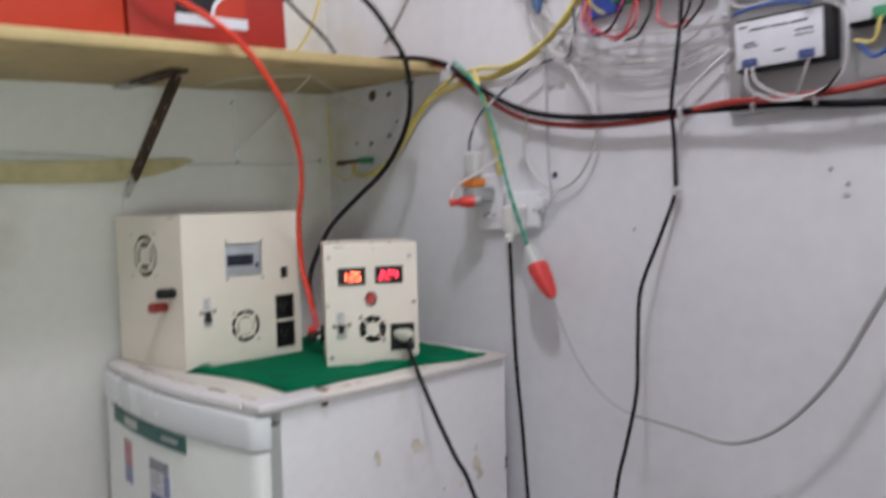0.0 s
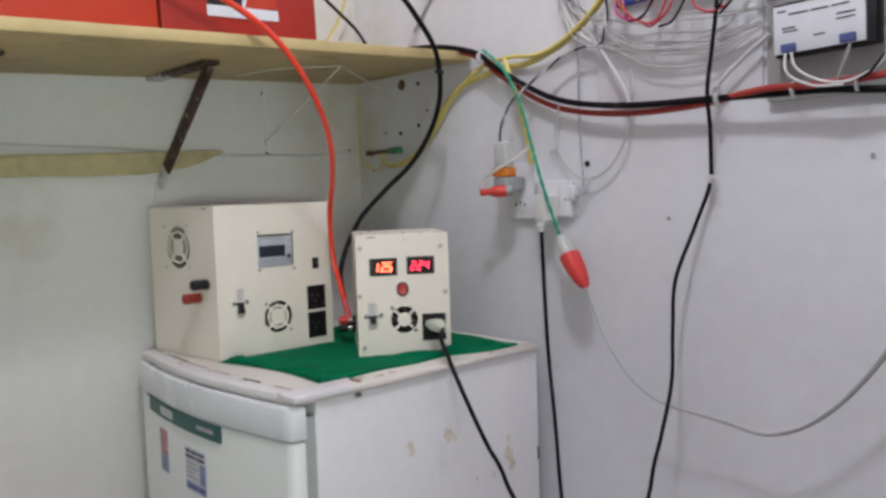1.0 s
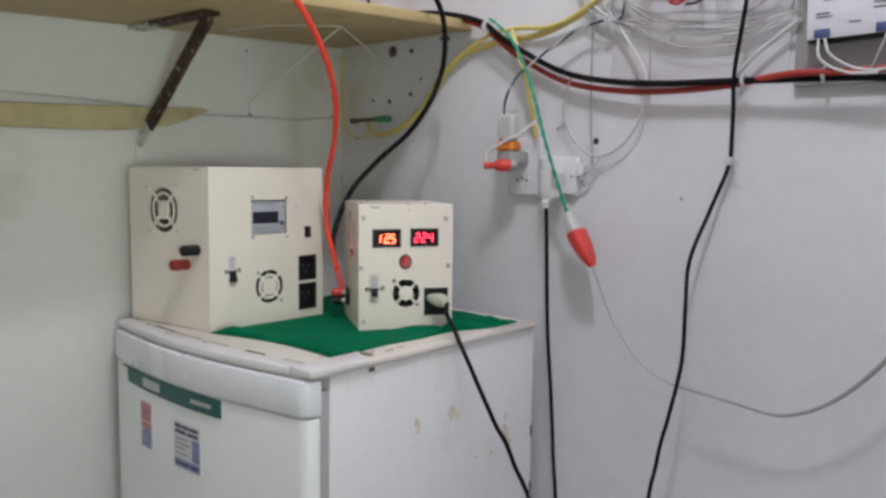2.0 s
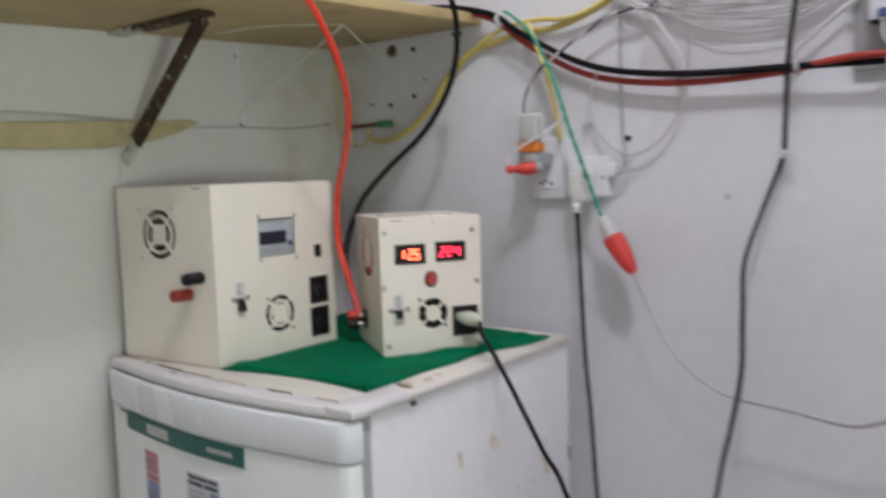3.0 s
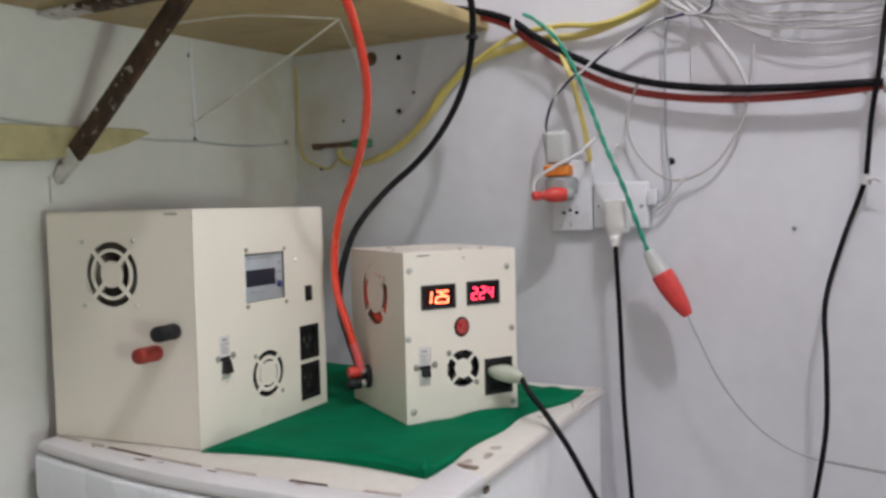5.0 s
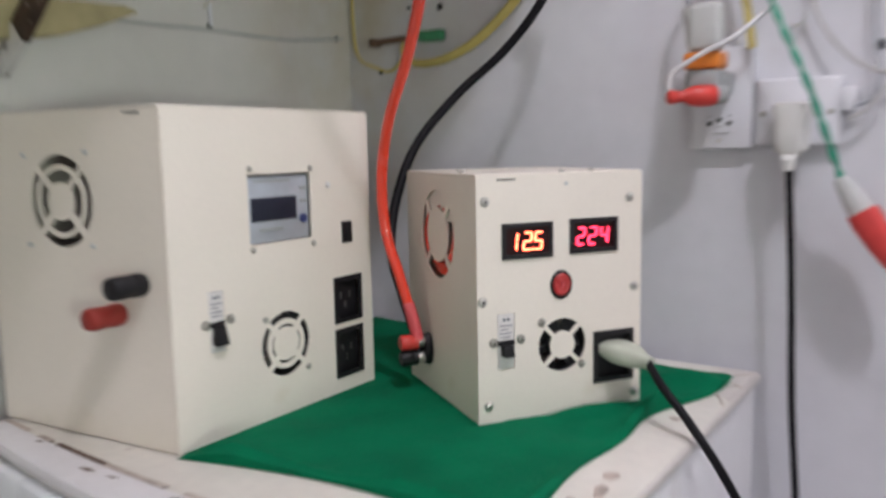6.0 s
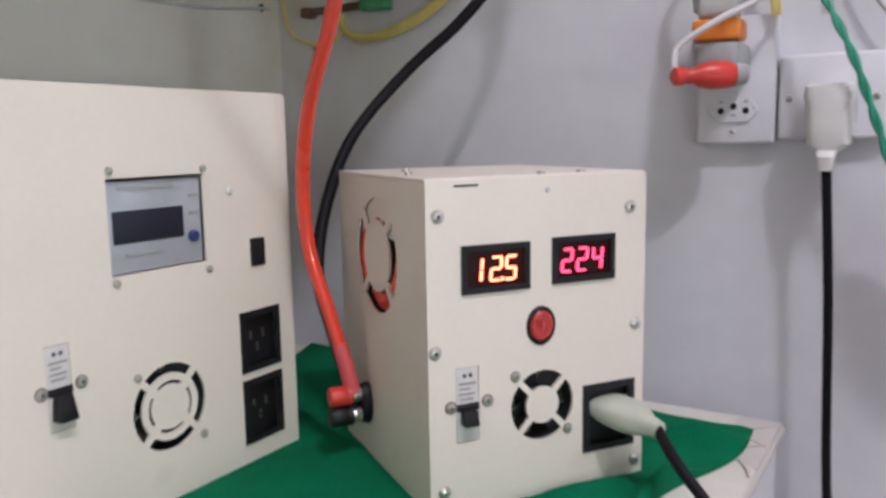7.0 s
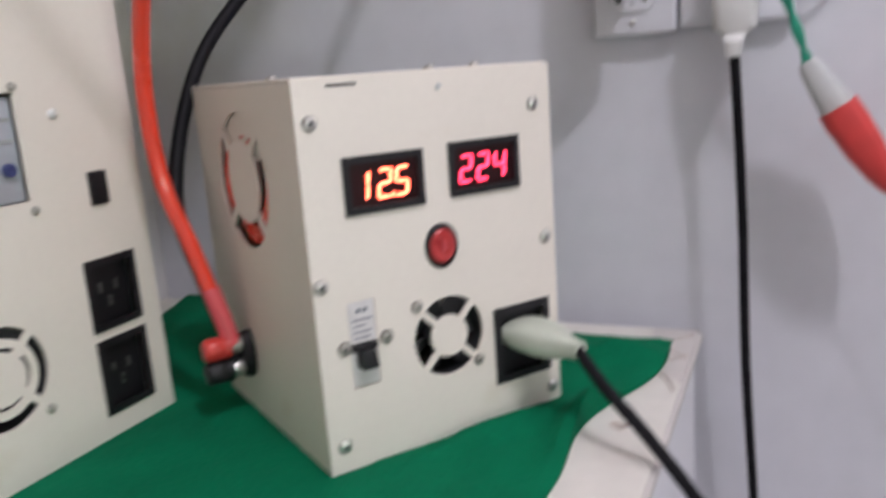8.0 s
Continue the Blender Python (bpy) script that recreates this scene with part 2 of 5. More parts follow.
def lathe(profile, axis_m=None, seg=20, bm=None):
    """Turns (radius, height) pairs round z."""
    bm = bm or bmesh.new()
    rings = []
    for r, h in profile:
        rings.append([bm.verts.new((r * math.cos(2 * math.pi * k / seg), r * math.sin(2 * math.pi * k / seg), h)) for k in range(seg)])
    for a, b in zip(rings, rings[1:]):
        for k in range(seg):
            bm.faces.new((a[k], a[(k + 1) % seg], b[(k + 1) % seg], b[k]))
    bm.faces.new(list(reversed(rings[0])))
    bm.faces.new(rings[-1])
    if axis_m is not None:
        bmesh.ops.transform(bm, matrix=axis_m, verts=[v for ring in rings for v in ring])
    return bm


def smooth_path(pts, step=0.008):
    """A Catmull-Rom curve through the points."""
    p = [Vector(q) for q in pts]
    p = [p[0] * 2 - p[1]] + p + [p[-1] * 2 - p[-2]]
    out = []
    for i in range(1, len(p) - 2):
        n = max(2, int((p[i + 1] - p[i]).length / step))
        for k in range(n):
            t = k / n
            out.append(0.5 * ((2 * p[i]) + (p[i + 1] - p[i - 1]) * t + (2 * p[i - 1] - 5 * p[i] + 4 * p[i + 1] - p[i + 2]) * t * t + (3 * p[i] - p[i - 1] - 3 * p[i + 1] + p[i + 2]) * t ** 3))
    out.append(p[-2])
    return out


def tube(path, radius, seg=10, flat=1.0, bm=None):
    """A pipe swept along a list of points; radius may be a function of the share of the length."""
    bm = bm or bmesh.new()
    rings = []
    ref = None
    for i, c in enumerate(path):
        d = (path[min(i + 1, len(path) - 1)] - path[max(i - 1, 0)]).normalized()
        if ref is None:
            ref = d.orthogonal().normalized()
        ref = (ref - d * ref.dot(d)).normalized()
        side = d.cross(ref)
        r = radius(i / (len(path) - 1)) if callable(radius) else radius
        rings.append([bm.verts.new(c + ref * r * math.cos(2 * math.pi * k / seg) + side * r * flat * math.sin(2 * math.pi * k / seg)) for k in range(seg)])
    for a, b in zip(rings, rings[1:]):
        for k in range(seg):
            bm.faces.new((a[k], a[(k + 1) % seg], b[(k + 1) % seg], b[k]))
    bm.faces.new(list(reversed(rings[0])))
    bm.faces.new(rings[-1])
    return bm


def cable(name, pts, radius, material, label, category="cable", group="", parent=None, step=0.008, seg=10, flat=1.0):
    ob = part(name, tube(smooth_path(pts, step), radius, seg, flat), material, parent)
    if parent is None:
        tagged(ob, label, category, group)
    elif label:
        ob["label"] = label
    return ob


def plate(w, h, holes, thick):
    """A sheet of w by h in the XZ plane, its face at y = 0, with openings through it."""
    bm = bmesh.new()
    edges = []
    for loop in [[(0, 0), (w, 0), (w, h), (0, h)]] + holes:
        vs = [bm.verts.new((x, 0, z)) for x, z in loop]
        edges += [bm.edges.new((vs[i], vs[(i + 1) % len(vs)])) for i in range(len(vs))]
    bmesh.ops.triangle_fill(bm, use_beauty=True, use_dissolve=False, edges=edges)
    r = bmesh.ops.extrude_face_region(bm, geom=list(bm.faces))
    bmesh.ops.translate(bm, vec=(0, thick, 0), verts=[g for g in r["geom"] if isinstance(g, bmesh.types.BMVert)])
    return bm


def rect(x0, x1, z0, z1):
    return [(x0, z0), (x1, z0), (x1, z1), (x0, z1)]


def slots(cx, cz, r0, r1, gap, turn=0.0, count=4, n=9):
    """Ring segments of a punched fan grille; gap: half the spoke's width in metres."""
    loops = []
    for k in range(count):
        mid = turn + 2 * math.pi * k / count
        half = math.pi / count
        a1, a0 = half - gap / r1, half - gap / r0
        outer = [(cx + r1 * math.cos(mid - a1 + 2 * a1 * i / n), cz + r1 * math.sin(mid - a1 + 2 * a1 * i / n)) for i in range(n + 1)]
        inner = [(cx + r0 * math.cos(mid + a0 - 2 * a0 * i / n), cz + r0 * math.sin(mid + a0 - 2 * a0 * i / n)) for i in range(n + 1)]
        loops.append(outer + inner)
    return loops


def screw(parent, x, z, r=0.0032, material=STEEL, m=None, label=""):
    """A pan-head cross screw standing proud of a face at y = 0 that looks along -y."""
    bm = lathe([(r, 0), (r, 0.0006), (r * 0.8, 0.0016), (r * 0.35, 0.0021), (r * 0.3, 0.0014)], pose(0, 0, 0, 90), 14)
    ob = part("screw", bm, material, parent, label, (m or Matrix()) @ pose(x, 0, z))
    if r > 0.0029:
        turn = pose(0, 0, 0, 0, 37 * x * 1000, 0)
        bm = box(-r * 0.52, r * 0.52, -0.00175, -0.0013, -r * 0.12, r * 0.12)
        box(-r * 0.12, r * 0.12, -0.0018, -0.0013, -r * 0.52, r * 0.52, bm=bm)
        part("cross_slot", bm, HUB, ob, m=turn, smooth=False)
        part("rim", lathe([(r * 1.14, 0), (r * 1.14, 0.0003), (r * 0.9, 0.0004)], pose(0, 0, 0, 90), 14), DULL if material == STEEL else RUST, ob)
    return ob


SEG = {"a": (0, 1, 1, 1), "b": (1, 0.5, 1, 1), "c": (1, 0, 1, 0.5), "d": (0, 0, 1, 0), "e": (0, 0, 0, 0.5), "f": (0, 0.5, 0, 1), "g": (0, 0.5, 1, 0.5)}
LIT = {"1": "bc", "2": "abged", "5": "afgcd", "4": "fgbc"}


def digit(ch, x, z, w, h, t, material, parent, y):
    """One seven-segment figure, each bar a real slab, leaning like the ones on the meter."""
    bm = bmesh.new()
    for s in LIT[ch]:
        ax, az, bx, bz = SEG[s]
        a, b = Vector((ax * w, 0, az * h)), Vector((bx * w, 0, bz * h))
        d = (b - a).normalized()
        a, b = a + d * t * 0.55, b - d * t * 0.55
        n = Vector((-d.z, 0, d.x)) * t * 0.5
        ring = [a - d * t * 0.35, a + n, b + n, b + d * t * 0.35, b - n, a - n]
        vs = [bm.verts.new((v.x + v.z * 0.10 + x, y, v.z + z)) for v in ring]
        f = bm.faces.new(vs)
        g = bmesh.ops.extrude_face_region(bm, geom=[f])
        bmesh.ops.translate(bm, vec=(0, -0.0006, 0), verts=[q for q in g["geom"] if isinstance(q, bmesh.types.BMVert)])
    return part("digit", bm, material, parent, smooth=False)


# ---------------------------------------------------------------- the room
H_ROOM, RX, RY = 3.1, 2.3, -2.3


def slab(name, bm, material, label, category):
    ob = part(name, bm, material, smooth=False)
    return tagged(ob, label, category, kind="structure")


slab("floor", box(-0.12, RX + 0.12, RY - 0.12, 0.12, -0.1, 0), FLOOR, "bare grey cement floor of the small room", "floor")
slab("ceiling", box(-0.12, RX + 0.12, RY - 0.12, 0.12, H_ROOM, H_ROOM + 0.1), CEILING, "plain white boarded ceiling above the corner", "ceiling")
slab("wall_west", box(-0.12, 0, RY, 0, 0, H_ROOM), WALL_OLD, "off-white painted wall under the shelf", "wall")
slab("wall_north", box(-0.12, RX, 0, 0.12, 0, H_ROOM), WALL, "lilac-white painted wall carrying wires and sockets", "wall")
# east and south walls are unseen, added near the corner to bounce light
we = slab("wall_east", plate(0.12 - RY, H_ROOM, [rect(0.69, 0.99, 1.33, 1.71)], 0.12), WALL_FAR, "unseen pale wall with a window opening, added to bounce light", "wall")
we.matrix_world = pose(RX, RY, 0, 0, 0, 90) @ pose(0, -0.12, 0)
slab("wall_south", box(-0.12, RX + 0.12, RY - 0.12, RY, 0, H_ROOM), WALL_FAR, "unseen pale wall added close by to bounce light", "wall")
frm = thing("window_1", pose(RX + 0.11, RY + 0.69, 1.33, 0, 0, 90), "small white window frame in the wall opening", "window", kind="structure")
part("window_frame", plate(0.30, 0.38, [rect(0.025, 0.275, 0.025, 0.355)], 0.03), WHITEP, frm)

bulb = thing("ceiling_lamp", pose(LAMP[0], LAMP[1], LAMP[2]), "black lamp holder hanging on a cord from the ceiling", "lamp")
part("cord", tube([Vector((0, 0, H_ROOM - LAMP[2])), Vector((0, 0, 0.15)), Vector((0, 0, 0.11))], 0.003), RUBBER, bulb)
part("holder", lathe([(0.004, 0.12), (0.018, 0.115), (0.02, 0.07), (0.016, 0.066)]), BLACK, bulb)

# ---------------------------------------------------------------- shelf, brackets, batten
SHELF_T = Matrix.Translation((0, 0, 1.938)) @ pose(0, 0, 0, 2.4)
shelf = thing("wall_shelf", SHELF_T, "long bare wooden shelf board on steel brackets", "shelf")
bm = box(0.002, 0.365, -1.9, -0.004, 0, 0.018, 0.002)
part("board", bm, WOOD, shelf)
part("edge_strip", box(0.3652, 0.368, -1.9, -0.004, 0.0005, 0.0175, 0.0008), WOOD, shelf, "sawn front edge")


def bracket(y):
    b = thing("shelf_bracket", pose(0, y, 1.9375 + 0.0419 * y), "rusty dark steel angle bracket under the shelf board", "bracket", "shelf brackets")
    w = 0.0145
    part("arm", box(0.070, 0.236, -w, w, -0.007, -0.001, 0.001), RUST, b)
    part("arm_end", box(0.003, 0.0698, -w * 0.98, w * 0.98, -0.0068, -0.0012, 0.001), BAREP, b, "paint-smeared wall end of the arm")
    a, c = Vector((0.228, 0, -0.008)), Vector((0.006, 0, -0.20))
    d = c - a
    lean = Matrix.Translation(a) @ d.to_track_quat("Z", "Y").to_matrix().to_4x4()
    part("brace", box(-0.0035, 0.0035, -w * 0.85, w * 0.85, 0, d.length * 0.84, 0.001), RUST, b, m=lean)
    bm = box(-0.0033, 0.0033, -w * 0.83, w * 0.83, d.length * 0.841, d.length, 0.001)
    for v in bm.verts:
        k = max(0.0, (v.co.z / d.length - 0.86) / 0.14)
        v.co.y *= 1 - 0.45 * k
    part("brace_end", bm, BAREP, b, "paint-smeared lower end of the brace", lean)
    part("foot", box(0.001, 0.006, -w * 0.5, w * 0.5, -0.226, -0.195, 0.001), WALL_OLD, b, "painted-over foot of the brace")
    return b


bracket(-0.470)
bracket(-0.790)

batten = thing("wall_batten", pose(0, 0, 0), "pale wooden batten with a pointed end on the wall", "batten")


def slat(prof, x0, thick):
    bm = bmesh.new()
    f = bm.faces.new([bm.verts.new((x0, y, z)) for y, z in prof])
    g = bmesh.ops.extrude_face_region(bm, geom=[f])
    bmesh.ops.translate(bm, vec=(thick, 0, 0), verts=[v for v in g["geom"] if isinstance(v, bmesh.types.BMVert)])
    bmesh.ops.bevel(bm, geom=list(bm.edges), offset=0.0012, segments=1, affect="EDGES")
    return bm


low = [(-1.6 + 0.1 * k, 1.722 + 0.018 * k / 11 + 0.0012 * math.sin(2.3 * k)) for k in range(12)]
part("board", slat(low + [(-0.425, 1.752), (-0.385, 1.765), (-0.345, 1.782), (-0.36, 1.786), (-0.60, 1.776), (-1.6, 1.745)], 0.0015, 0.0285), BATTEN, batten)
part("offcut", slat([(-1.6, 1.728), (-0.80, 1.737), (-0.74, 1.750), (-0.70, 1.763), (-0.715, 1.768), (-0.86, 1.766), (-1.6, 1.752)], 0.0305, 0.006), BATTEN, batten, "second thin strip ending in a taper over the board")

# ---------------------------------------------------------------- fridge
TOP = 1.42
fridge = thing("refrigerator", pose(0, 0, 0), "old white single-door refrigerator with a worn lid", "refrigerator")
FX0, FX1, FYB, FYF = 0.032, 0.540, -0.032, -0.505
part("body", box(FX0, FX1, FYF + 0.008, FYB, 0.06, TOP - 0.0095, 0.003, 3), ENAMEL, fridge)


def bowed(x0, x1, yb, yf, bow, z0, z1, corner, rim=0.004, n=14):
    """A slab whose front bows out, with rounded vertical corners."""
    out = [(x0, yb)]
    for k in range(7):
        a = math.pi / 2 * k / 6
        out.append((x0 + corner - corner * math.cos(a), yf + corner - corner * math.sin(a)))
    for k in range(1, n):
        s = k / n
        out.append((x0 + corner + (x1 - x0 - 2 * corner) * s, yf - bow * math.sin(math.pi * s)))
    for k in range(7):
        a = math.pi / 2 * (1 - k / 6)
        out.append((x1 - corner + corner * math.cos(a), yf + corner - corner * math.sin(a)))
    out.append((x1, yb))
    bm = bmesh.new()
    f = bm.faces.new([bm.verts.new((x, y, z0)) for x, y in out])
    g = bmesh.ops.extrude_face_region(bm, geom=[f])
    bmesh.ops.translate(bm, vec=(0, 0, z1 - z0), verts=[v for v in g["geom"] if isinstance(v, bmesh.types.BMVert)])
    if rim:
        es = [e for e in bm.edges if abs(e.verts[0].co.z - e.verts[1].co.z) < 1e-6]
        bmesh.ops.bevel(bm, geom=es, offset=rim, segments=2, profile=0.5, affect="EDGES")
    return bm


part("lid", bowed(FX0 - 0.003, FX1 + 0.004, FYB, -0.531, 0.024, TOP - 0.011, TOP, 0.018, 0.004), LID, fridge, "beige worn lid with chipped rim")
part("lid_rim", bowed(FX0 - 0.005, FX1 + 0.006, FYB - 0.002, -0.534, 0.024, TOP - 0.010, TOP - 0.002, 0.018, 0.003), LIDEDGE, fridge, "scuffed rim of the lid")
door = part("door", bowed(FX0, FX1 + 0.002, FYF - 0.012, -0.540, 0.022, 0.08, TOP - 0.062, 0.020, 0.003), DOOR, fridge)
part("door_cap", bowed(FX0 - 0.001, FX1 + 0.003, FYF - 0.010, -0.543, 0.023, TOP - 0.060, TOP - 0.012, 0.022, 0.004), CAPW, fridge, "white plastic cap along the door top")
part("gasket", box(FX0 + 0.006, FX1 - 0.003, FYF - 0.013, FYF + 0.009, 0.08, TOP - 0.03), GASKET, fridge)


def bow_y(x):
    s = (x - FX0 - 0.020) / (FX1 + 0.002 - FX0 - 0.04)
    return -0.540 - 0.022 * math.sin(math.pi * max(0, min(1, s)))


def on_door(name, x0, x1, z0, z1, material, lift=0.0009, n=10, slope=0.0, curve=0.0, parent=None, label=""):
    """A thin applied piece that follows the bowed door."""
    bm = bmesh.new()
    rows = []
    for k in range(n + 1):
        x = x0 + (x1 - x0) * k / n
        y = bow_y(x) - lift
        dz = slope * (x - x0) - curve * math.sin(math.pi * k / n)
        rows.append([bm.verts.new(v) for v in ((x, y + 0.003, z0 + dz), (x, y, z0 + dz), (x, y, z1 + dz), (x, y + 0.003, z1 + dz))])
    for a, b in zip(rows, rows[1:]):
        for k in range(3):
            bm.faces.new((a[k], a[k + 1], b[k + 1], b[k]))
    bm.faces.new(rows[0])
    bm.faces.new(list(reversed(rows[-1])))
    return part(name, bm, material, parent or fridge, label)


strip = on_door("name_strip", 0.100, 0.380, 1.331, 1.3565, STRIP, 0.0022, label="dark teal strip with a pale plain logo bar")
# plain pale bar in place of the strip's logo
on_door("print_bar", 0.165, 0.222, 1.337, 1.351, GREYL, 0.0030)
on_door("print_bar", 0.312, 0.36, 1.341, 1.347, GASKET, 0.0030)
st = on_door("sticker", 0.150, 0.190, 1.238, 1.312, PAPER)
for x0, x1, z0, z1, mm in ((0.1515, 0.1885, 1.281, 1.3105, PRINTR), (0.1515, 0.1885, 1.2685, 1.2790, PRINTR), (0.1515, 0.1885, 1.2395, 1.2670, PRINTB)):
    on_door("print_bar", x0, x1, z0, z1, mm, 0.0015)
for x0, x1, z0 in ((0.158, 0.176, 1.300), (0.162, 0.184, 1.2905), (0.156, 0.170, 1.273), (0.158, 0.182, 1.258), (0.158, 0.174, 1.249)):
    on_door("print_bar", x0, x1, z0, z0 + 0.003, FADED, 0.0019)
st = on_door("sticker", 0.262, 0.332, 1.236, 1.306, PAPER)
for x0, x1, z0, z1, mm in ((0.266, 0.283, 1.297, 1.302, PRINT), (0.286, 0.305, 1.297, 1.302, PRINT), (0.308, 0.327, 1.297, 1.302, PRINT), (0.266, 0.296, 1.2885, 1.2935, PRINT), (0.300, 0.327, 1.2885, 1.2935, PRINT), (0.312, 0.330, 1.252, 1.285, PRINTB), (0.264, 0.330, 1.2375, 1.2500, PRINTB), (0.267, 0.300, 1.279, 1.2815, FADED), (0.267, 0.306, 1.272, 1.2745, FADED), (0.267, 0.292, 1.265, 1.2675, FADED), (0.267, 0.303, 1.257, 1.2595, FADED)):
    on_door("print_bar", x0, x1, z0, z1, mm, 0.0015)
for x0, x1 in ((0.268, 0.281), (0.285, 0.303), (0.307, 0.325)):
    on_door("print_bar", x0, x1, 1.2415, 1.2460, NAVY, 0.0019)
on_door("print_bar", 0.075, 0.094, 1.352, 1.3545, RUST, 0.0006, label="rust line at the cap joint")
on_door("print_bar", 0.094, 0.1005, 1.334, 1.352, BATTEN, 0.0008, label="yellowed glue at the strip end")
part("hinge_tab", box(FX1 + 0.0045, FX1 + 0.008, -0.433, -0.424, TOP - 0.016, TOP - 0.010, 0.001), RUST, fridge, "rusty spot of a loose trim end")
# chips and scratches in the lid and its rim
crnd = random.Random(3)
SMUDGE = mat("brown_smudge", (0.47, 0.395, 0.345), 0.6, vary=0.3, scale=120)
CHIP = mat("bare_chip", (0.13, 0.075, 0.055), 0.7, vary=0.3, scale=90)
CHIP_EDGE = mat("dirty_torn_edge", (0.22, 0.16, 0.12), 0.8, vary=0.4, scale=140)


def lid_band(x0, x1, back, front, z0, z1, n=26):
    """A raised strip along the bowed lid front, its back and front edges given as functions of x."""
    bm = bmesh.new()
    rows = []
    for k in range(n + 1):
        x = x0 + (x1 - x0) * k / n
        yb, yf = back(x), front(x)
        rows.append([bm.verts.new(v) for v in ((x, yb, z0), (x, yb, z1 - 0.0006), (x, yb - 0.0015, z1), (x, yf + 0.004, z1), (x, yf + 0.0012, z1 - 0.0008), (x, yf, z1 - 0.003), (x, yf, z0))])
    for a, b in zip(rows, rows[1:]):
        for k in range(7):
            bm.faces.new((a[k], a[(k + 1) % 7], b[(k + 1) % 7], b[k]))
    bm.faces.new(rows[0])
    bm.faces.new(list(reversed(rows[-1])))
    return bm


def seam_y(x):
    return -0.512 - 0.014 * math.sin(math.pi * max(0, min(1, (x - 0.04) / 0.48)))


def lid_y(x):
    return -0.535 - 0.0235 * math.sin(math.pi * max(0, min(1, (x - 0.045) / 0.483)))


part("front_trim", lid_band(0.044, 0.503, seam_y, lid_y, TOP - 0.006, TOP + 0.0032), TRIMW, fridge, "worn white trim along the lid front")
side = box(0.5035, 0.5475, -0.536, -0.421, TOP - 0.006, TOP + 0.0036, 0.002, 2)
for v in side.verts:
    if v.co.y > -0.43:
        v.co.y += 0.012 * math.sin(240 * v.co.x) - 0.006
part("side_trim", side, TRIMW, fridge, "white trim at the lid corner, broken off short")
part("torn_edge", box(0.5065, 0.530, -0.4165, -0.4090, TOP - 0.002, TOP + 0.0020, 0.001), CHIP_EDGE, fridge, "dark torn end of the trim")
# the dark open seam behind the trim
k = 0
while k < 46:
    run = 1 + int(4 * crnd.random())
    xa, xb = 0.046 + 0.01 * k, min(0.502, 0.046 + 0.01 * (k + run))
    wide = 0.0004 + 0.0010 * crnd.random()
    if crnd.random() < 0.85 and xb > xa:
        part("seam_gap", lid_band(xa, xb, lambda x: seam_y(x) + wide + 0.0003 * math.sin(300 * x), lambda x: seam_y(x) + 0.0001, TOP - 0.001, TOP + 0.0034, 4), CHIP if crnd.random() < 0.4 else SMUDGE, fridge)
    k += run
flecks = [(0.12, -0.524, 0.006, 0.0016), (0.205, -0.536, 0.010, 0.0022), (0.232, -0.5345, 0.007, 0.0016), (0.30, -0.533, 0.009, 0.0018), (0.402, -0.528, 0.008, 0.0012)]
flecks += [(0.512, -0.40, 0.012, 0.003), (0.522, -0.372, 0.008, 0.003), (0.519, -0.345, 0.012, 0.002), (0.519, -0.21, 0.010, 0.0015), (0.517, -0.10, 0.012, 0.0015), (0.524, -0.06, 0.010, 0.0012)]
for x, y, w, h in flecks:
    bm = bmesh.new()
    ring = []
    for k in range(9):
        a = 2 * math.pi * k / 9
        q = 0.5 + 0.6 * crnd.random()
        ring.append(bm.verts.new((x + w * q * math.cos(a) * (1 if x < 0.49 else 0.75), y + (h if x < 0.49 else h * 4.5) * q * math.sin(a), TOP + (0.0038 if x < 0.49 else 0.0005))))
    bm.faces.new(ring)
    part("chip", bm, CHIP if x < 0.49 else SMUDGE, fridge, "dark chip in the lid", smooth=False)
# creases in the tape over the rear corner of the lid
for pts in ([(0.525, -0.108), (0.532, -0.102), (0.541, -0.092)], [(0.524, -0.121), (0.531, -0.131), (0.537, -0.142), (0.541, -0.154)], [(0.528, -0.062), (0.535, -0.055), (0.541, -0.048)], [(0.527, -0.085), (0.535, -0.090), (0.542, -0.098)]):
    part("crease", tube(smooth_path([(x, y, TOP + 0.0004) for x, y in pts], 0.004), 0.0009, 6), SMUDGE, fridge, "dirty crease in the lid tape")
part("tape", lid_band(0.512, 0.5435, lambda x: -0.036, lambda x: -0.128 + 0.01 * math.sin(90 * x), TOP - 0.002, TOP + 0.0007, 6), LIDEDGE, fridge, "greyed tape over the lid corner")
# rust-yellow spots on the side panel
STAIN = mat("rust_stain", (0.715, 0.655, 0.555), 0.5, vary=0.14, scale=60)
for cy, cz, rr in ((-0.331, 1.308, 0.007), (-0.327, 1.296, 0.006), (-0.252, 1.306, 0.011), (-0.238, 1.298, 0.007), (-0.112, 1.240, 0.012), (-0.105, 1.220, 0.010), (-0.112, 1.268, 0.006), (-0.15, 1.215, 0.006)):
    bm = bmesh.new()
    ring = []
    for k in range(18):
        a = 2 * math.pi * k / 18
        q = rr * (0.45 + 0.65 * random.random())
        ring.append(bm.verts.new((FX1 + 0.0006, cy + q * math.cos(a), cz + 1.3 * q * math.sin(a))))
    bm.faces.new(ring)
    part("stain", bm, STAIN, fridge, "yellowish rust stain", smooth=False)
for z in (1.224, 1.122):
    part("side_slot", box(FX1 - 0.001, FX1 + 0.0012, -0.0368, -0.0338, z - 0.011, z + 0.011, 0.0004), BLACK, fridge, "narrow dark slot at the rear edge")
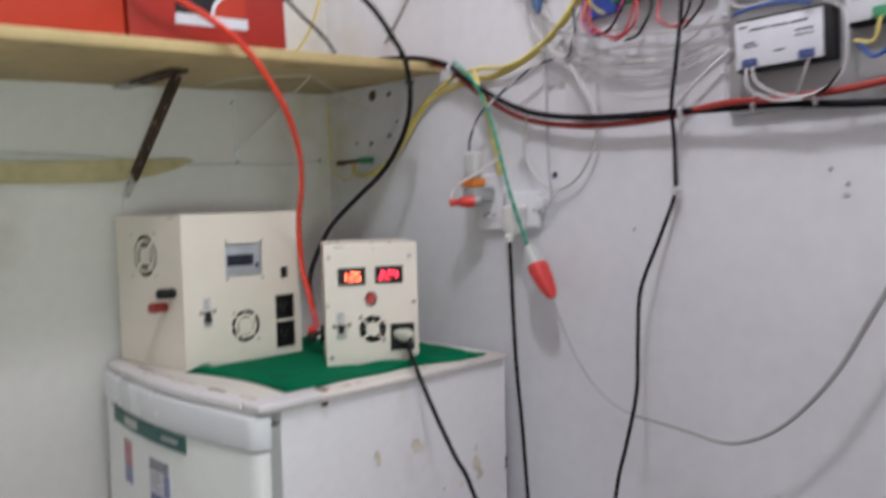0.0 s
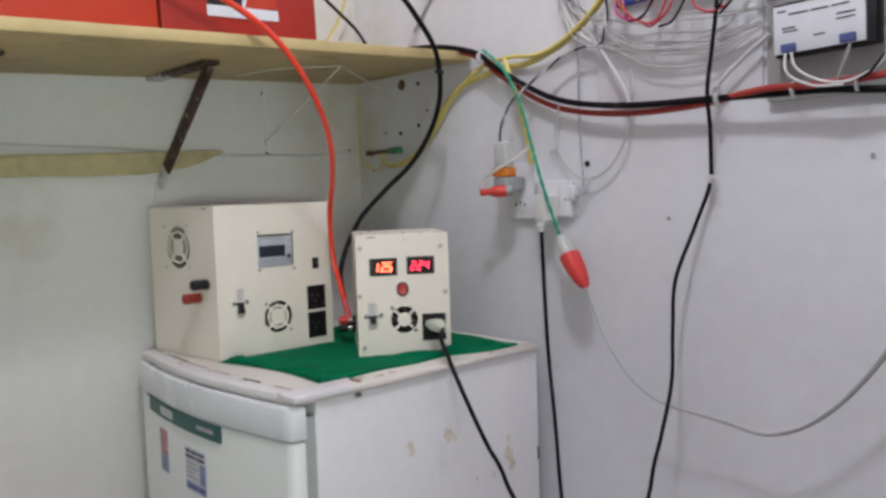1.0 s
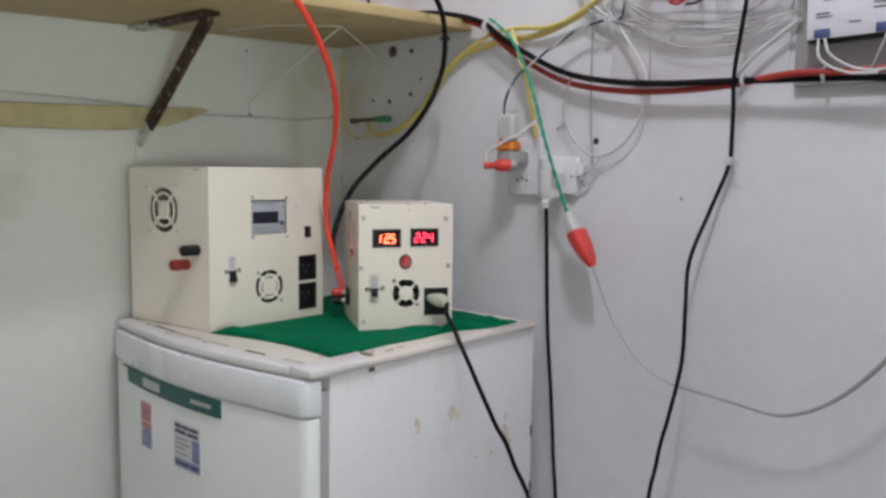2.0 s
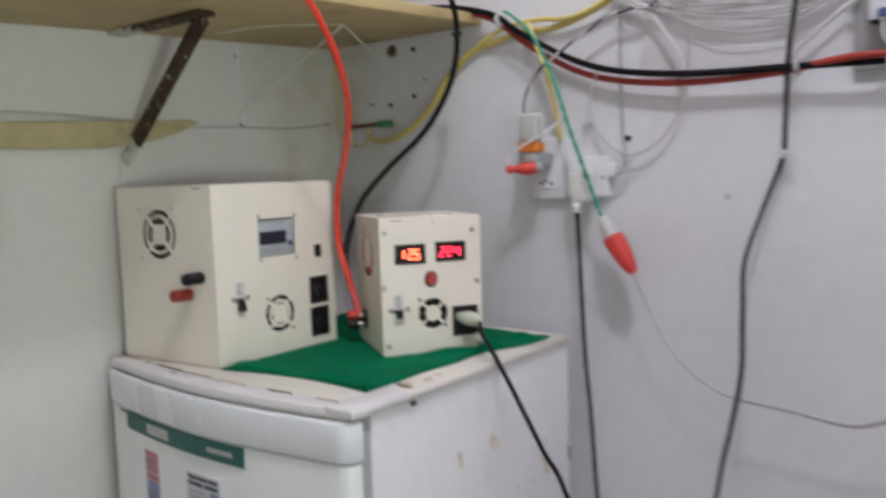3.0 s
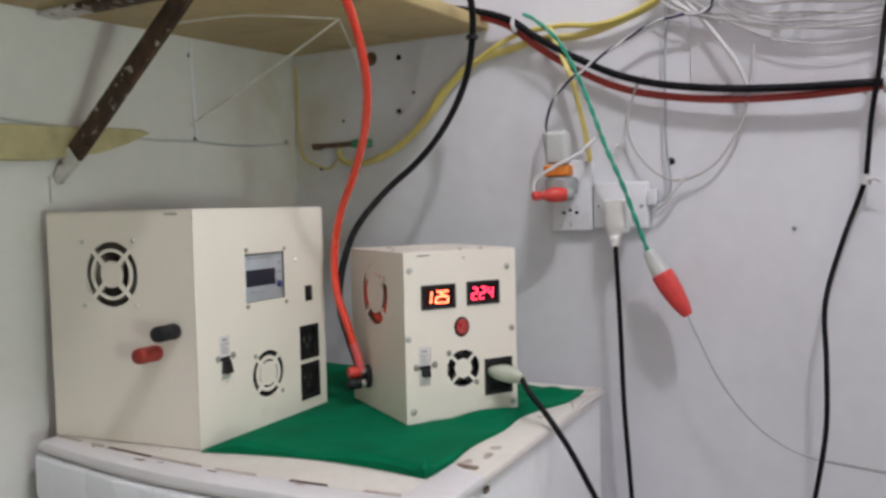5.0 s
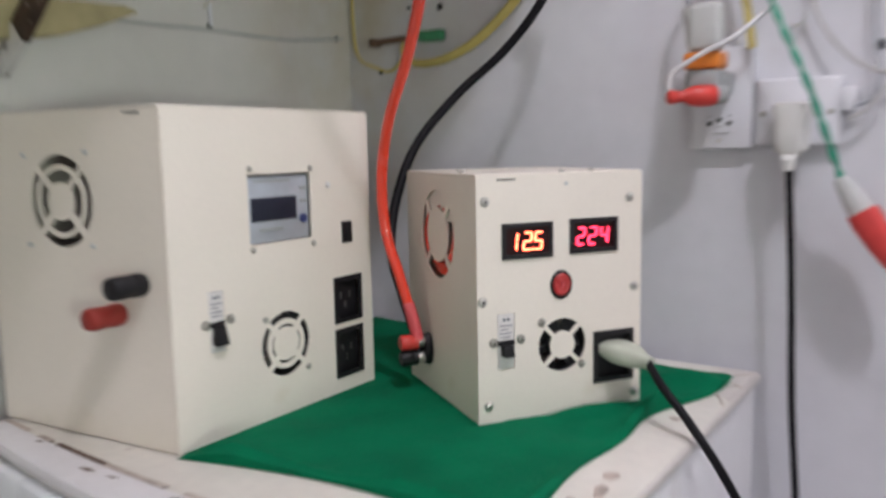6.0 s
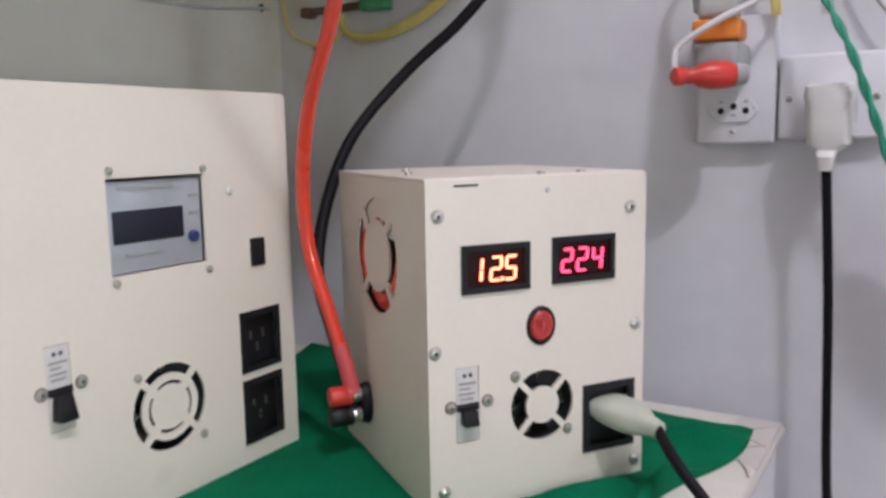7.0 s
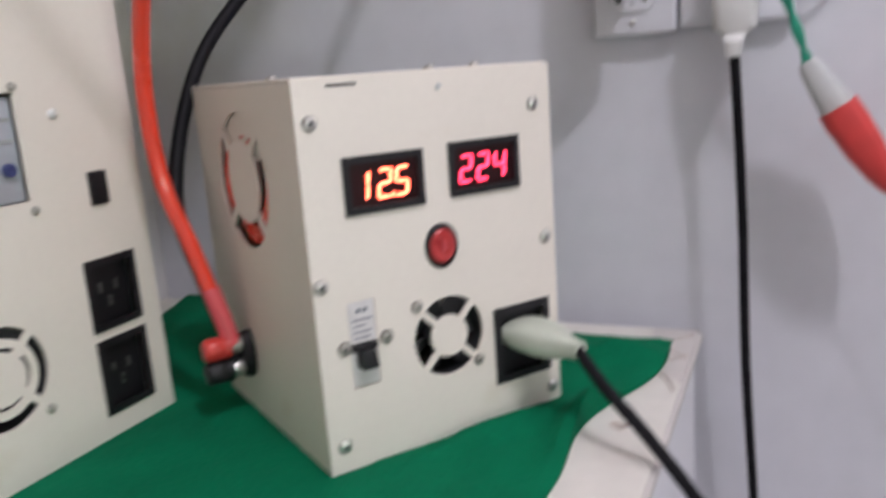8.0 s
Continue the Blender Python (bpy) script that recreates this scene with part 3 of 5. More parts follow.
for cy, cz in ((-0.19, 1.218), (-0.27, 1.155)):
    part("dent", lathe([(0.0022, 0), (0.0016, 0.0006)], pose(FX1 + 0.0001, cy, cz, 0, 90), 9), SMUDGE, fridge, "small dark scuff")

# ---------------------------------------------------------------- cloth
B_INV = pose(0.3905, -0.3095, TOP + 0.0046, 0, 0, 56.1).inverted()
bm = bmesh.new()
C00, C10, C11, C01 = Vector((0.2375, -0.484, 0)), Vector((0.498, -0.460, 0)), Vector((0.500, -0.068, 0)), Vector((0.050, -0.026, 0))
NU, NV = 60, 60
top = []
for j in range(NV + 1):
    v = j / NV
    row = []
    for i in range(NU + 1):
        u = i / NU
        p = (C00 * (1 - u) + C10 * u) * (1 - v) + (C01 * (1 - u) + C11 * u) * v
        p.y += 0.016 * math.sin(math.pi * u) * (1 - v) ** 4
        k = max(0.0, min(1.0, (p.y + 0.25) / 0.17))
        p.x += 0.031 * k * k * (3 - 2 * k) * max(0.0, u * 3 - 2) + 0.003 * math.sin(17 * v) * u ** 6
        z = TOP + 0.0016 + 0.0009 * noise.noise(Vector((p.x * 40, p.y * 40, 0))) + 0.0028 * max(0, noise.noise(Vector((p.x * 13 + 3, p.y * 17, 4)))) 
        z += (0.0085 + 0.004 * math.sin(9 * u + 0.6)) * math.exp(-((v - 0.014) / 0.017) ** 2) * min(1, u * 6)
        z += 0.006 * math.exp(-((u - 0.985) / 0.02) ** 2) * (0.55 + 0.45 * math.sin(11 * v + 1))
        z += 0.017 * math.exp(-((p.x - 0.508) / 0.013) ** 2 - ((p.y + 0.205) / 0.022) ** 2)
        z += 0.012 * math.exp(-((p.x - 0.50) / 0.03) ** 2 - ((p.y + 0.105) / 0.012) ** 2)
        q = B_INV @ Vector((p.x, p.y, TOP))
        z += 0.0070 * math.exp(-((q.y + 0.011) / 0.008) ** 2) * math.exp(-((q.x - 0.100) / 0.042) ** 2)
        if -0.002 < q.x < 0.157 and -0.002 < q.y < 0.167:
            z = TOP + 0.0011
        if p.x < 0.245 and p.y < -0.24:
            z = TOP + 0.0009
        row.append(bm.verts.new((p.x, p.y, z)))
    top.append(row)
for j in range(NV):
    for i in range(NU):
        bm.faces.new((top[j][i], top[j][i + 1], top[j + 1][i + 1], top[j + 1][i]))
g = bmesh.ops.extrude_face_region(bm, geom=list(bm.faces))
for v in g["geom"]:
    if isinstance(v, bmesh.types.BMVert):
        v.co.z = TOP + 0.0004
tagged(part("green_cloth", bm, GREEN), "wrinkled green felt cloth laid on the refrigerator lid", "cloth")


# ---------------------------------------------------------------- the two inverter boxes
def case(m, w, d, h, front_holes, side_holes, label, drop, name="power_inverter"):
    """A folded sheet-metal case: front panel, side panels, back, top and bottom with real openings; drop is the skirt below the origin."""
    t = 0.0018
    c = thing(name, m, label, "inverter", "inverter boxes")
    lower = [[(x, z + drop) for x, z in hole] for hole in front_holes]
    part("front_panel", plate(w, h + drop, lower, t), CREAM, c, m=pose(0, 0, -drop), smooth=False)
    lower = [[(x, z + drop) for x, z in hole] for hole in side_holes]
    part("side_panel", plate(d - t, h + drop - 0.001, lower, t), CREAM, c, m=pose(0.0006, d, -drop, 0, 0, -90), smooth=False)
    part("side_panel", box(w - t - 0.0006, w - 0.0006, t, d, -drop, h - 0.001), CREAM, c, smooth=False)
    part("back_panel", box(t, w - t, d - t, d - 0.0002, 0.0005 - drop, h - 0.002), CREAM, c, smooth=False)
    part("top_cover", box(0.0004, w - 0.0004, t + 0.0004, d, h - 0.0008, h + 0.0012, 0.0006), CREAM, c, smooth=False)
    part("bottom_panel", box(t, w - t, t, d - t, 0.0004 - drop, 0.002 - drop), CREAM, c, smooth=False)
    return c


def breaker(c, x0, x1, z0, z1, high=0.47, low=0.24, wide=1.0):
    """Miniature circuit breaker behind its cut-out, with two screws."""
    b = part("breaker", box(x0 + 0.0003, x1 - 0.0003, 0.0002, 0.03, z0 + 0.0003, z1 - 0.0003, 0.0005), FACE, c, "pale grey breaker face")
    zm = z0 + (z1 - z0) * high
    xm, hw = (x0 + x1) / 2, (x1 - x0) / 2
    part("slot", box(x0 + 0.0006, x1 - 0.0002, -0.0010, 0.0008, zm - 0.0022, zm + 0.0022, 0.0003), BLACK, b, "black toggle slot")
    zl = z0 + (z1 - z0) * low
    lever = box(xm - hw * 0.62, xm + hw * 0.60, -0.0055, 0.0006, zl, zm - 0.0014, 0.0010)
    for v in lever.verts:
        if v.co.z < (zl + zm) / 2:
            v.co.x = xm + (v.co.x - xm) * wide
            v.co.y -= 0.0022 if v.co.y < -0.003 else 0.0
    part("toggle", lever, BLACK, b, "black toggle lever")
    for k, (p, q) in enumerate(((0.14, 0.86), (0.18, 0.62), (0.14, 0.80), (0.20, 0.74))):
        zz = z1 - 0.0098 - 0.0032 * k
        part("print_bar", box(x0 + 2 * hw * p, x0 + 2 * hw * q, -0.0002, 0.0004, zz - 0.0007, zz + 0.0006), FADED, b)
    for dx in (-0.0018, 0.0020):
        part("print_bar", lathe([(0.0013, 0), (0.0013, 0.0005)], pose(xm + dx, 0.0003, z1 - 0.0050, 90), 10), PRINT, b)
    screw(c, x0 - 0.0035, zm + 0.001, 0.0034, DULL)
    screw(c, x1 + 0.0055, zm + 0.002, 0.0034, DULL)


def outlet(c, x0, x1, z0, z1):
    """Black three-pin panel outlet: body with a sunken face and pin holes."""
    o = part("outlet", box(x0 + 0.0002, x1 - 0.0002, 0.004, 0.02, z0 + 0.0002, z1 - 0.0002, 0.0005), BLACK, c, "black panel outlet")
    part("collar", plate(x1 - x0 + 0.003, z1 - z0 + 0.003, [rect(0.0045, x1 - x0 - 0.0015, 0.0045, z1 - z0 - 0.0015)], 0.0012), BLACK, o, m=pose(x0 - 0.0015, -0.0013, z0 - 0.0015))
    cx, cz = (x0 + x1) / 2, (z0 + z1) / 2
    for dx, dz in ((-0.006, 0.003), (0.006, 0.003), (0, -0.006)):
        part("contact", box(cx + dx - 0.001, cx + dx + 0.001, 0.003, 0.0043, cz + dz - 0.003, cz + dz + 0.003), PIN, o)
    return o


def inner_fan(c, cx, cz, r, y, m=None):
    f = part("fan", lathe([(r * 0.42, 0), (r * 0.42, 0.012), (r * 0.3, 0.014)], (m or Matrix()) @ pose(cx, y + 0.016, cz, 90), 20), HUB, c, "dark cooling fan behind the grille")
    for k in range(7):
        a = 2 * math.pi * k / 7
        bmb = box(r * 0.38, r * 0.97, -0.0008, 0.0008, -r * 0.24, r * 0.24)
        part("blade", bmb, HUB, f, m=(m or Matrix()) @ pose(cx, y + 0.009, cz, 90) @ pose(0, 0, 0, 0, 0, math.degrees(a)) @ pose(0, 0, 0, 55))
    part("fan_frame", plate(2 * r + 0.006, 2 * r + 0.006, [[(r + 0.003 + (r + 0.001) * math.cos(2 * math.pi * k / 28), r + 0.003 + (r + 0.001) * math.sin(2 * math.pi * k / 28)) for k in range(28)]], 0.02), HUB, f, m=(m or Matrix()) @ pose(cx - r - 0.003, y + 0.001, cz - r - 0.003))


# large box: front looks along +x of the room
AW, AD, AH = 0.229, 0.205, 0.2555
A_M = pose(0.2335, -0.480, TOP + 0.0034, 0, 0, 90)
A_FAN = (0.114, 0.0588)
a_holes = [rect(0.079, 0.150, 0.1465, 0.2035), rect(0.1885, 0.2015, 0.1367, 0.1566), rect(0.1765, 0.2115, 0.0645, 0.1045), rect(0.1765, 0.2115, 0.0130, 0.0560), rect(0.034, 0.049, 0.067, 0.1155)]
a_holes += slots(*A_FAN, 0.0215, 0.0278, 0.0022) + slots(*A_FAN, 0.0145, 0.0168, 0.0030)
S_C = AD - 0.113
a_side = slots(S_C, 0.186, 0.0288, 0.0366, 0.0024) + slots(S_C, 0.186, 0.0150, 0.0252, 0.0028)
inv_a = case(A_M, AW, AD, AH, a_holes, a_side, "large cream sheet-metal inverter box with a display window", 0.0024)
inner_fan(inv_a, *A_FAN, 0.028, 0.003)
meter = part("display_meter", box(0.0792, 0.1498, 0.0030, 0.03, 0.1467, 0.2015, 0.001), SILVER, inv_a, "silver-blue display meter set in the window")
part("lcd", box(0.0838, 0.1350, 0.0022, 0.006, 0.1645, 0.1840, 0.0006), LCD, meter, "dark blank display glass")
part("button", lathe([(0.0038, 0), (0.0038, 0.002), (0.003, 0.003)], pose(0.1420, 0.0030, 0.1640, 90), 16), NAVY, meter, "dark blue push button")
for x0, x1, z in ((0.0875, 0.128, 0.1975), (0.140, 0.1475, 0.190), (0.140, 0.1475, 0.179), (0.092, 0.118, 0.1575)):
    part("print_bar", box(x0, x1, 0.0022, 0.0030, z - 0.001, z + 0.001), GREYP, meter)
for x, z in ((0.0815, 0.2080), (0.1500, 0.2065), (0.1510, 0.1412), (0.0815, 0.1428)):
    screw(inv_a, x, z, 0.0025, DULL)
part("rocker_switch", box(0.1887, 0.2013, -0.002, 0.012, 0.1369, 0.1564, 0.001), BLACK, inv_a, "small black rocker switch")
outlet(inv_a, 0.1765, 0.2115, 0.0645, 0.1045)
outlet(inv_a, 0.1765, 0.2115, 0.0130, 0.0560)
breaker(inv_a, 0.034, 0.049, 0.067, 0.1155, 0.46, 0.13, 1.3)
part("pilot_light", lathe([(0.0028, 0), (0.0028, 0.001), (0.0016, 0.002)], pose(0.172, 0, 0.191, 90), 12), IVORY, inv_a, "small clear pilot light")
for x, z in ((0.091, 0.0832), (0.1385, 0.0330)):
    screw(inv_a, x, z, 0.0027, DULL)
SIDE = pose(0.0006, 0, 0, 0, 0, -90)
for dd, z in ((0.153, 0.222), (0.080, 0.224), (0.153, 0.150), (0.078, 0.152)):
    screw(inv_a, -dd, z, 0.0022, GREYL, m=SIDE)
for dd, z, mm, lab in ((0.0275, 0.1255, BLACK, "black binding post"), (0.0530, 0.101, REDK, "dark red binding post")):
    bm = lathe([(0.0080, 0.0), (0.0089, 0.002), (0.0089, 0.008), (0.0080, 0.009), (0.0084, 0.011), (0.0089, 0.023), (0.0080, 0.0265), (0.0055, 0.028)], pose(0, dd, z, 0, -90), 20)
    part("binding_post", bm, mm, inv_a, lab)
part("label_mark", box(0.0, 0.0006, 0.0, 0.0001, 0.2462, 0.2482), PRINT, inv_a)
part("rivet", box(-0.0004, 0.0008, 0.020, 0.036, AH - 0.0042, AH - 0.0030), BLACK, inv_a, "dark slit at the cover edge")

# the folded side of the large case does not stand square: its rear edge leans out
for ob in inv_a.children_recursive:
    up = ob.matrix_basis if ob.parent == inv_a else ob.parent.matrix_basis @ ob.matrix_basis
    back = up.inverted()
    for v in ob.data.vertices:
        q = up @ v.co
        q.x -= 0.112 * max(0.0, q.y) * (1 - q.x / AW)
        v.co = back @ q

# small box, turned towards the room
BW, BD, BH = 0.155, 0.165, 0.1985
B_M = pose(0.3905, -0.3095, TOP + 0.0042, 0, 0, 56.1)
b_holes = [rect(0.023, 0.067, 0.132, 0.159), rect(0.085, 0.1295, 0.133, 0.160), rect(0.109, 0.146, 0.020, 0.062), rect(0.0175, 0.033, 0.041, 0.087)]
b_holes += [[(0.076 + 0.0095 * math.cos(2 * math.pi * k / 24), 0.107 + 0.0115 * math.sin(2 * math.pi * k / 24)) for k in range(24)]]
b_holes += slots(0.0776, 0.0557, 0.0118, 0.0225, 0.0019)
b_side = slots(BD - 0.087, 0.145, 0.0245, 0.0388, 0.0028)
inv_b = case(B_M, BW, BD, BH, b_holes, b_side, "small cream inverter box with two lit red number displays", 0.0030)
inner_fan(inv_b, 0.0776, 0.0557, 0.0225, 0.003)
for x, z in ((0.0075, 0.178), (0.1425, 0.177), (0.0045, 0.098), (0.148, 0.100), (0.009, 0.0115), (0.149, 0.0065)):
    screw(inv_b, x, z, 0.0036)
for x0, x1, z0, z1, txt, mm, lab in ((0.023, 0.067, 0.132, 0.159, "125", DIG_A, "amber-red lit voltmeter"), (0.085, 0.1295, 0.133, 0.160, "224", DIG_R, "magenta-red lit voltmeter")):
    v = part("panel_meter", plate(x1 - x0 + 0.002, z1 - z0 + 0.002, [rect(0.0036, x1 - x0 - 0.0016, 0.0036, z1 - z0 - 0.0016)], 0.012), BLACK, inv_b, lab, pose(x0 - 0.001, -0.0016, z0 - 0.001))
    part("meter_window", box(0.003, x1 - x0 - 0.001, 0.0022, 0.008, 0.003, z1 - z0 - 0.001), SMOKE, v)
    for k, ch in enumerate(txt):
        xs = (0.0065, 0.0195, 0.0295)[k] if txt == "125" else 0.0075 + 0.0112 * k
        digit(ch, xs, 0.0070, 0.0066, 0.0138, 0.0013, mm, v, 0.0021)
    if txt == "125":
        part("digit", box(0.0268, 0.0285, 0.0014, 0.0021, 0.0066, 0.0083), mm, v, smooth=False)
rb = part("rocker_switch", lathe([(0.0102, 0), (0.0102, 0.0015), (0.0088, 0.0025), (0.0086, 0.001)], pose(0.076, 0.0004, 0.107, 90) @ Matrix.Diagonal((1, 1.2, 1, 1)), 28), BLACK, inv_b, "round rocker switch with a black ring")
part("rocker", lathe([(0.0082, 0), (0.0082, 0.0022), (0.0070, 0.0036), (0.003, 0.0030)], pose(0.076, 0.0004, 0.107, 90, 6) @ Matrix.Diagonal((1, 1.15, 1, 1)), 24), ROCK, rb, "red translucent rocker")
part("print_bar", box(0.0752, 0.0768, -0.0036, -0.0030, 0.1040, 0.1100), PINK, rb)
breaker(inv_b, 0.0175, 0.033, 0.041, 0.087)
outlet(inv_b, 0.109, 0.146, 0.020, 0.062)
for x, z in ((0.058, 0.0765), (0.096, 0.0372)):
    screw(inv_b, x, z, 0.0030, DULL)
# wiring seen through the side grille
GC = (0.087, 0.145)


def grille_arc(a0, a1, r, x, rad, mm):
    pts = [Vector((x + 0.0015 * math.sin(5 * t), GC[0] + r * math.cos(radians(t)), GC[1] + r * math.sin(radians(t)))) for t in [a0 + (a1 - a0) * k / 10 for k in range(11)]]
    part("inner_wire", tube(pts, rad, 8), mm, inv_b, "wire behind the side grille")


grille_arc(-122, -52, 0.0312, 0.0108, 0.0076, REDC)
grille_arc(-42, 34, 0.0316, 0.0078, 0.0058, REDC)
grille_arc(146, 222, 0.0305, 0.0080, 0.0058, REDC)
grille_arc(160, 178, 0.036, 0.0060, 0.0030, BLACK)
grille_arc(196, 212, 0.034, 0.0060, 0.0028, YELLOW)
grille_arc(60, 120, 0.024, 0.0060, 0.0024, REDC)
part("duct_plate", box(0.0035, 0.0048, 0.052, 0.122, 0.158, 0.190), CREAM, inv_b)
part("rivet", box(0.018, 0.034, -0.0004, 0.001, BH - 0.0040, BH - 0.0028), BLACK, inv_b, "dark slit at the cover edge")
part("rivet", lathe([(0.0018, 0), (0.0014, 0.0008)], pose(0.081, 0, BH - 0.008, 90), 10), GREYL, inv_b)
for x, y in ((0.03, 0.10), (0.08, 0.002), (0.11, 0.004), (0.012, 0.05)):
    part("rivet", lathe([(0.003, 0), (0.002, 0.0022)], pose(x, y + 0.004, BH + 0.001), 10), DULL, inv_b)
# binding posts on the side
tb = part("terminal_base", lathe([(0.0138, 0), (0.0146, 0.002), (0.0132, 0.0060), (0.0100, 0.0070)], pose(0.0004, 0.110, 0.0362, 0, -90) @ Matrix.Diagonal((1.06, 0.62, 1, 1)), 24), BLACK, inv_b, "oval black terminal base")
for z, cap, lab in ((0.0435, REDP, "red terminal cap"), (0.0288, BLACK, "black terminal cap")):
    p = part("binding_post", lathe([(0.0052, 0.006), (0.0056, 0.0095), (0.0046, 0.0100), (0.0056, 0.0105), (0.0054, 0.0130)], pose(0, 0.110, z, 0, -90), 18), STEEL, tb, "nickel-plated post")
    part("cap", lathe([(0.0062, 0.0125), (0.0071, 0.0135), (0.0071, 0.0165), (0.0067, 0.0172), (0.0072, 0.0182), (0.0072, 0.0270), (0.0060, 0.0290)], pose(0, 0.110, z, 0, -90), 20), cap, tb, lab)

# ---------------------------------------------------------------- plug and cord of the small box
cord = thing("mains_lead", pose(0, 0, 0), "black mains cord with a pale moulded plug, hanging over the refrigerator", "power cord")
pm = B_M @ pose(0.1275, 0, 0.047)
bm = bmesh.new()
secs = [(0.004, 0.0150, 0.0065), (-0.004, 0.0155, 0.0085), (-0.016, 0.0145, 0.0092), (-0.027, 0.0105, 0.0085), (-0.034, 0.0062, 0.0062), (-0.042, 0.0052, 0.0052)]
rings = []
for y, rx, rz in secs:
    rings.append([bm.verts.new((rx * abs(math.cos(a)) ** 0.7 * math.copysign(1, math.cos(a)), y, rz * abs(math.sin(a)) ** 0.7 * math.copysign(1, math.sin(a)) - 0.10 * (0.004 - y))) for a in [2 * math.pi * k / 20 for k in range(20)]])
for a, b in zip(rings, rings[1:]):
    for k in range(20):
        bm.faces.new((a[k], a[(k + 1) % 20], b[(k + 1) % 20], b[k]))
bm.faces.new(rings[0])
bm.faces.new(list(reversed(rings[-1])))
part("plug", bm, CLEARG, cord, "greenish-white moulded plug", pm @ pose(0, 0, 0, 0, 0, 12))
exit_p = pm @ pose(0, 0, 0, 0, 0, 12) @ Vector((0, -0.040, -0.0044))
part("lead", tube(smooth_path([exit_p, (0.518, -0.240, 1.455), (0.540, -0.249, 1.436), (0.571, -0.257, 1.40), (0.597, -0.252, 1.35), (0.617, -0.240, 1.30), (0.640, -0.228, 1.25), (0.675, -0.205, 1.10), (0.68, -0.19, 0.6), (0.67, -0.18, 0.03), (0.71, -0.2, 0.008)]), 0.0035), RUBBER, cord)

# ---------------------------------------------------------------- heavy battery leads
red = thing("battery_lead", pose(0, 0, 0), "thick glossy red battery cable drooping to the small inverter", "cable", "battery leads")
post_r = B_M @ Vector((-0.0115, 0.110, 0.0445))
post_b = B_M @ Vector((-0.0115, 0.110, 0.0300))
part("jacket", tube(smooth_path([(0.2850, -0.2600, 1.500), (0.2745, -0.2615, 1.533), (0.264, -0.265, 1.57), (0.266, -0.271, 1.62), (0.286, -0.284, 1.67), (0.320, -0.300, 1.72), (0.352, -0.323, 1.77), (0.374, -0.352, 1.82), (0.384, -0.386, 1.87), (0.388, -0.430, 1.92), (0.386, -0.475, 1.955), (0.382, -0.535, 1.985), (0.378, -0.600, 2.008), (0.36, -0.66, 2.05), (0.30, -0.70, 2.10)]), 0.0050, 14), REDC, red)
part("sleeve", tube(smooth_path([post_r, (0.2900, -0.2590, 1.484), (0.2842, -0.2602, 1.504)]), 0.0057, 14), PINK, red, "faded red shrink sleeve")
blk = thing("battery_lead", pose(0, 0, 0), "thick black battery cable curving behind the small inverter", "cable", "battery leads")
part("jacket", tube(smooth_path([post_b, (0.2835, -0.2515, 1.475), (0.2700, -0.2500, 1.508), (0.252, -0.243, 1.55), (0.240, -0.215, 1.60), (0.240, -0.180, 1.65), (0.262, -0.137, 1.70), (0.300, -0.112, 1.74), (0.332, -0.099, 1.78), (0.361, -0.093, 1.83), (0.381, -0.098, 1.88), (0.396, -0.120, 1.94), (0.398, -0.160, 1.99), (0.392, -0.200, 2.033), (0.353, -0.250, 2.09), (0.30, -0.30, 2.13)]), 0.0047, 14), RUBBER, blk)
part("tie", lathe([(0.0085, 0), (0.0085, 0.005)], pose(0.388, -0.105, 1.905, 0, 0, 0), 12), BLACK, blk)

# main pair along the wall
mb = [(0.10, -0.10, 1.975), (0.22, -0.075, 1.972), (0.326, -0.050, 1.966), (0.405, -0.032, 1.946), (0.45, -0.026, 1.915), (0.50, -0.024, 1.884), (0.56, -0.024, 1.853), (0.62, -0.028, 1.833), (0.70, -0.030, 1.8195), (0.78, -0.030, 1.8135), (0.86, -0.030, 1.8115), (0.95, -0.030, 1.8085), (1.03, -0.030, 1.806), (1.13, -0.030, 1.797), (1.25, -0.030, 1.797), (1.5, -0.03, 1.83)]
mr = [(0.10, -0.085, 1.975), (0.22, -0.060, 1.970), (0.326, -0.036, 1.962), (0.40, -0.022, 1.940), (0.45, -0.016, 1.902), (0.50, -0.013, 1.868), (0.56, -0.013, 1.837), (0.62, -0.016, 1.819), (0.70, -0.018, 1.807), (0.78, -0.020, 1.8035), (0.86, -0.024, 1.806), (0.95, -0.036, 1.815), (1.03, -0.038, 1.813), (1.13, -0.036, 1.818), (1.25, -0.034, 1.836), (1.5, -0.03, 1.88)]
cable("main_cable", mb, 0.0049, RUBBER, "thick black cable slung along the wall", group="main cable pair", seg=14)
cable("main_cable", mr, 0.0049, REDM, "thick red cable slung along the wall behind the black one", group="main cable pair", seg=14)
for x, z in ((0.42, 1.934), (0.885, 1.809), (0.992, 1.811), (1.072, 1.809)):
    t = part("cable_tie", lathe([(0.0112, -0.0018), (0.0118, 0), (0.0112, 0.0018)], pose(x, -0.030, z, 0, 90) @ Matrix.Diagonal((0.95, 1.05, 1, 1)), 16), WHITEW)
    tagged(t, "white nylon tie round the cable pair", "cable tie", "cable ties")

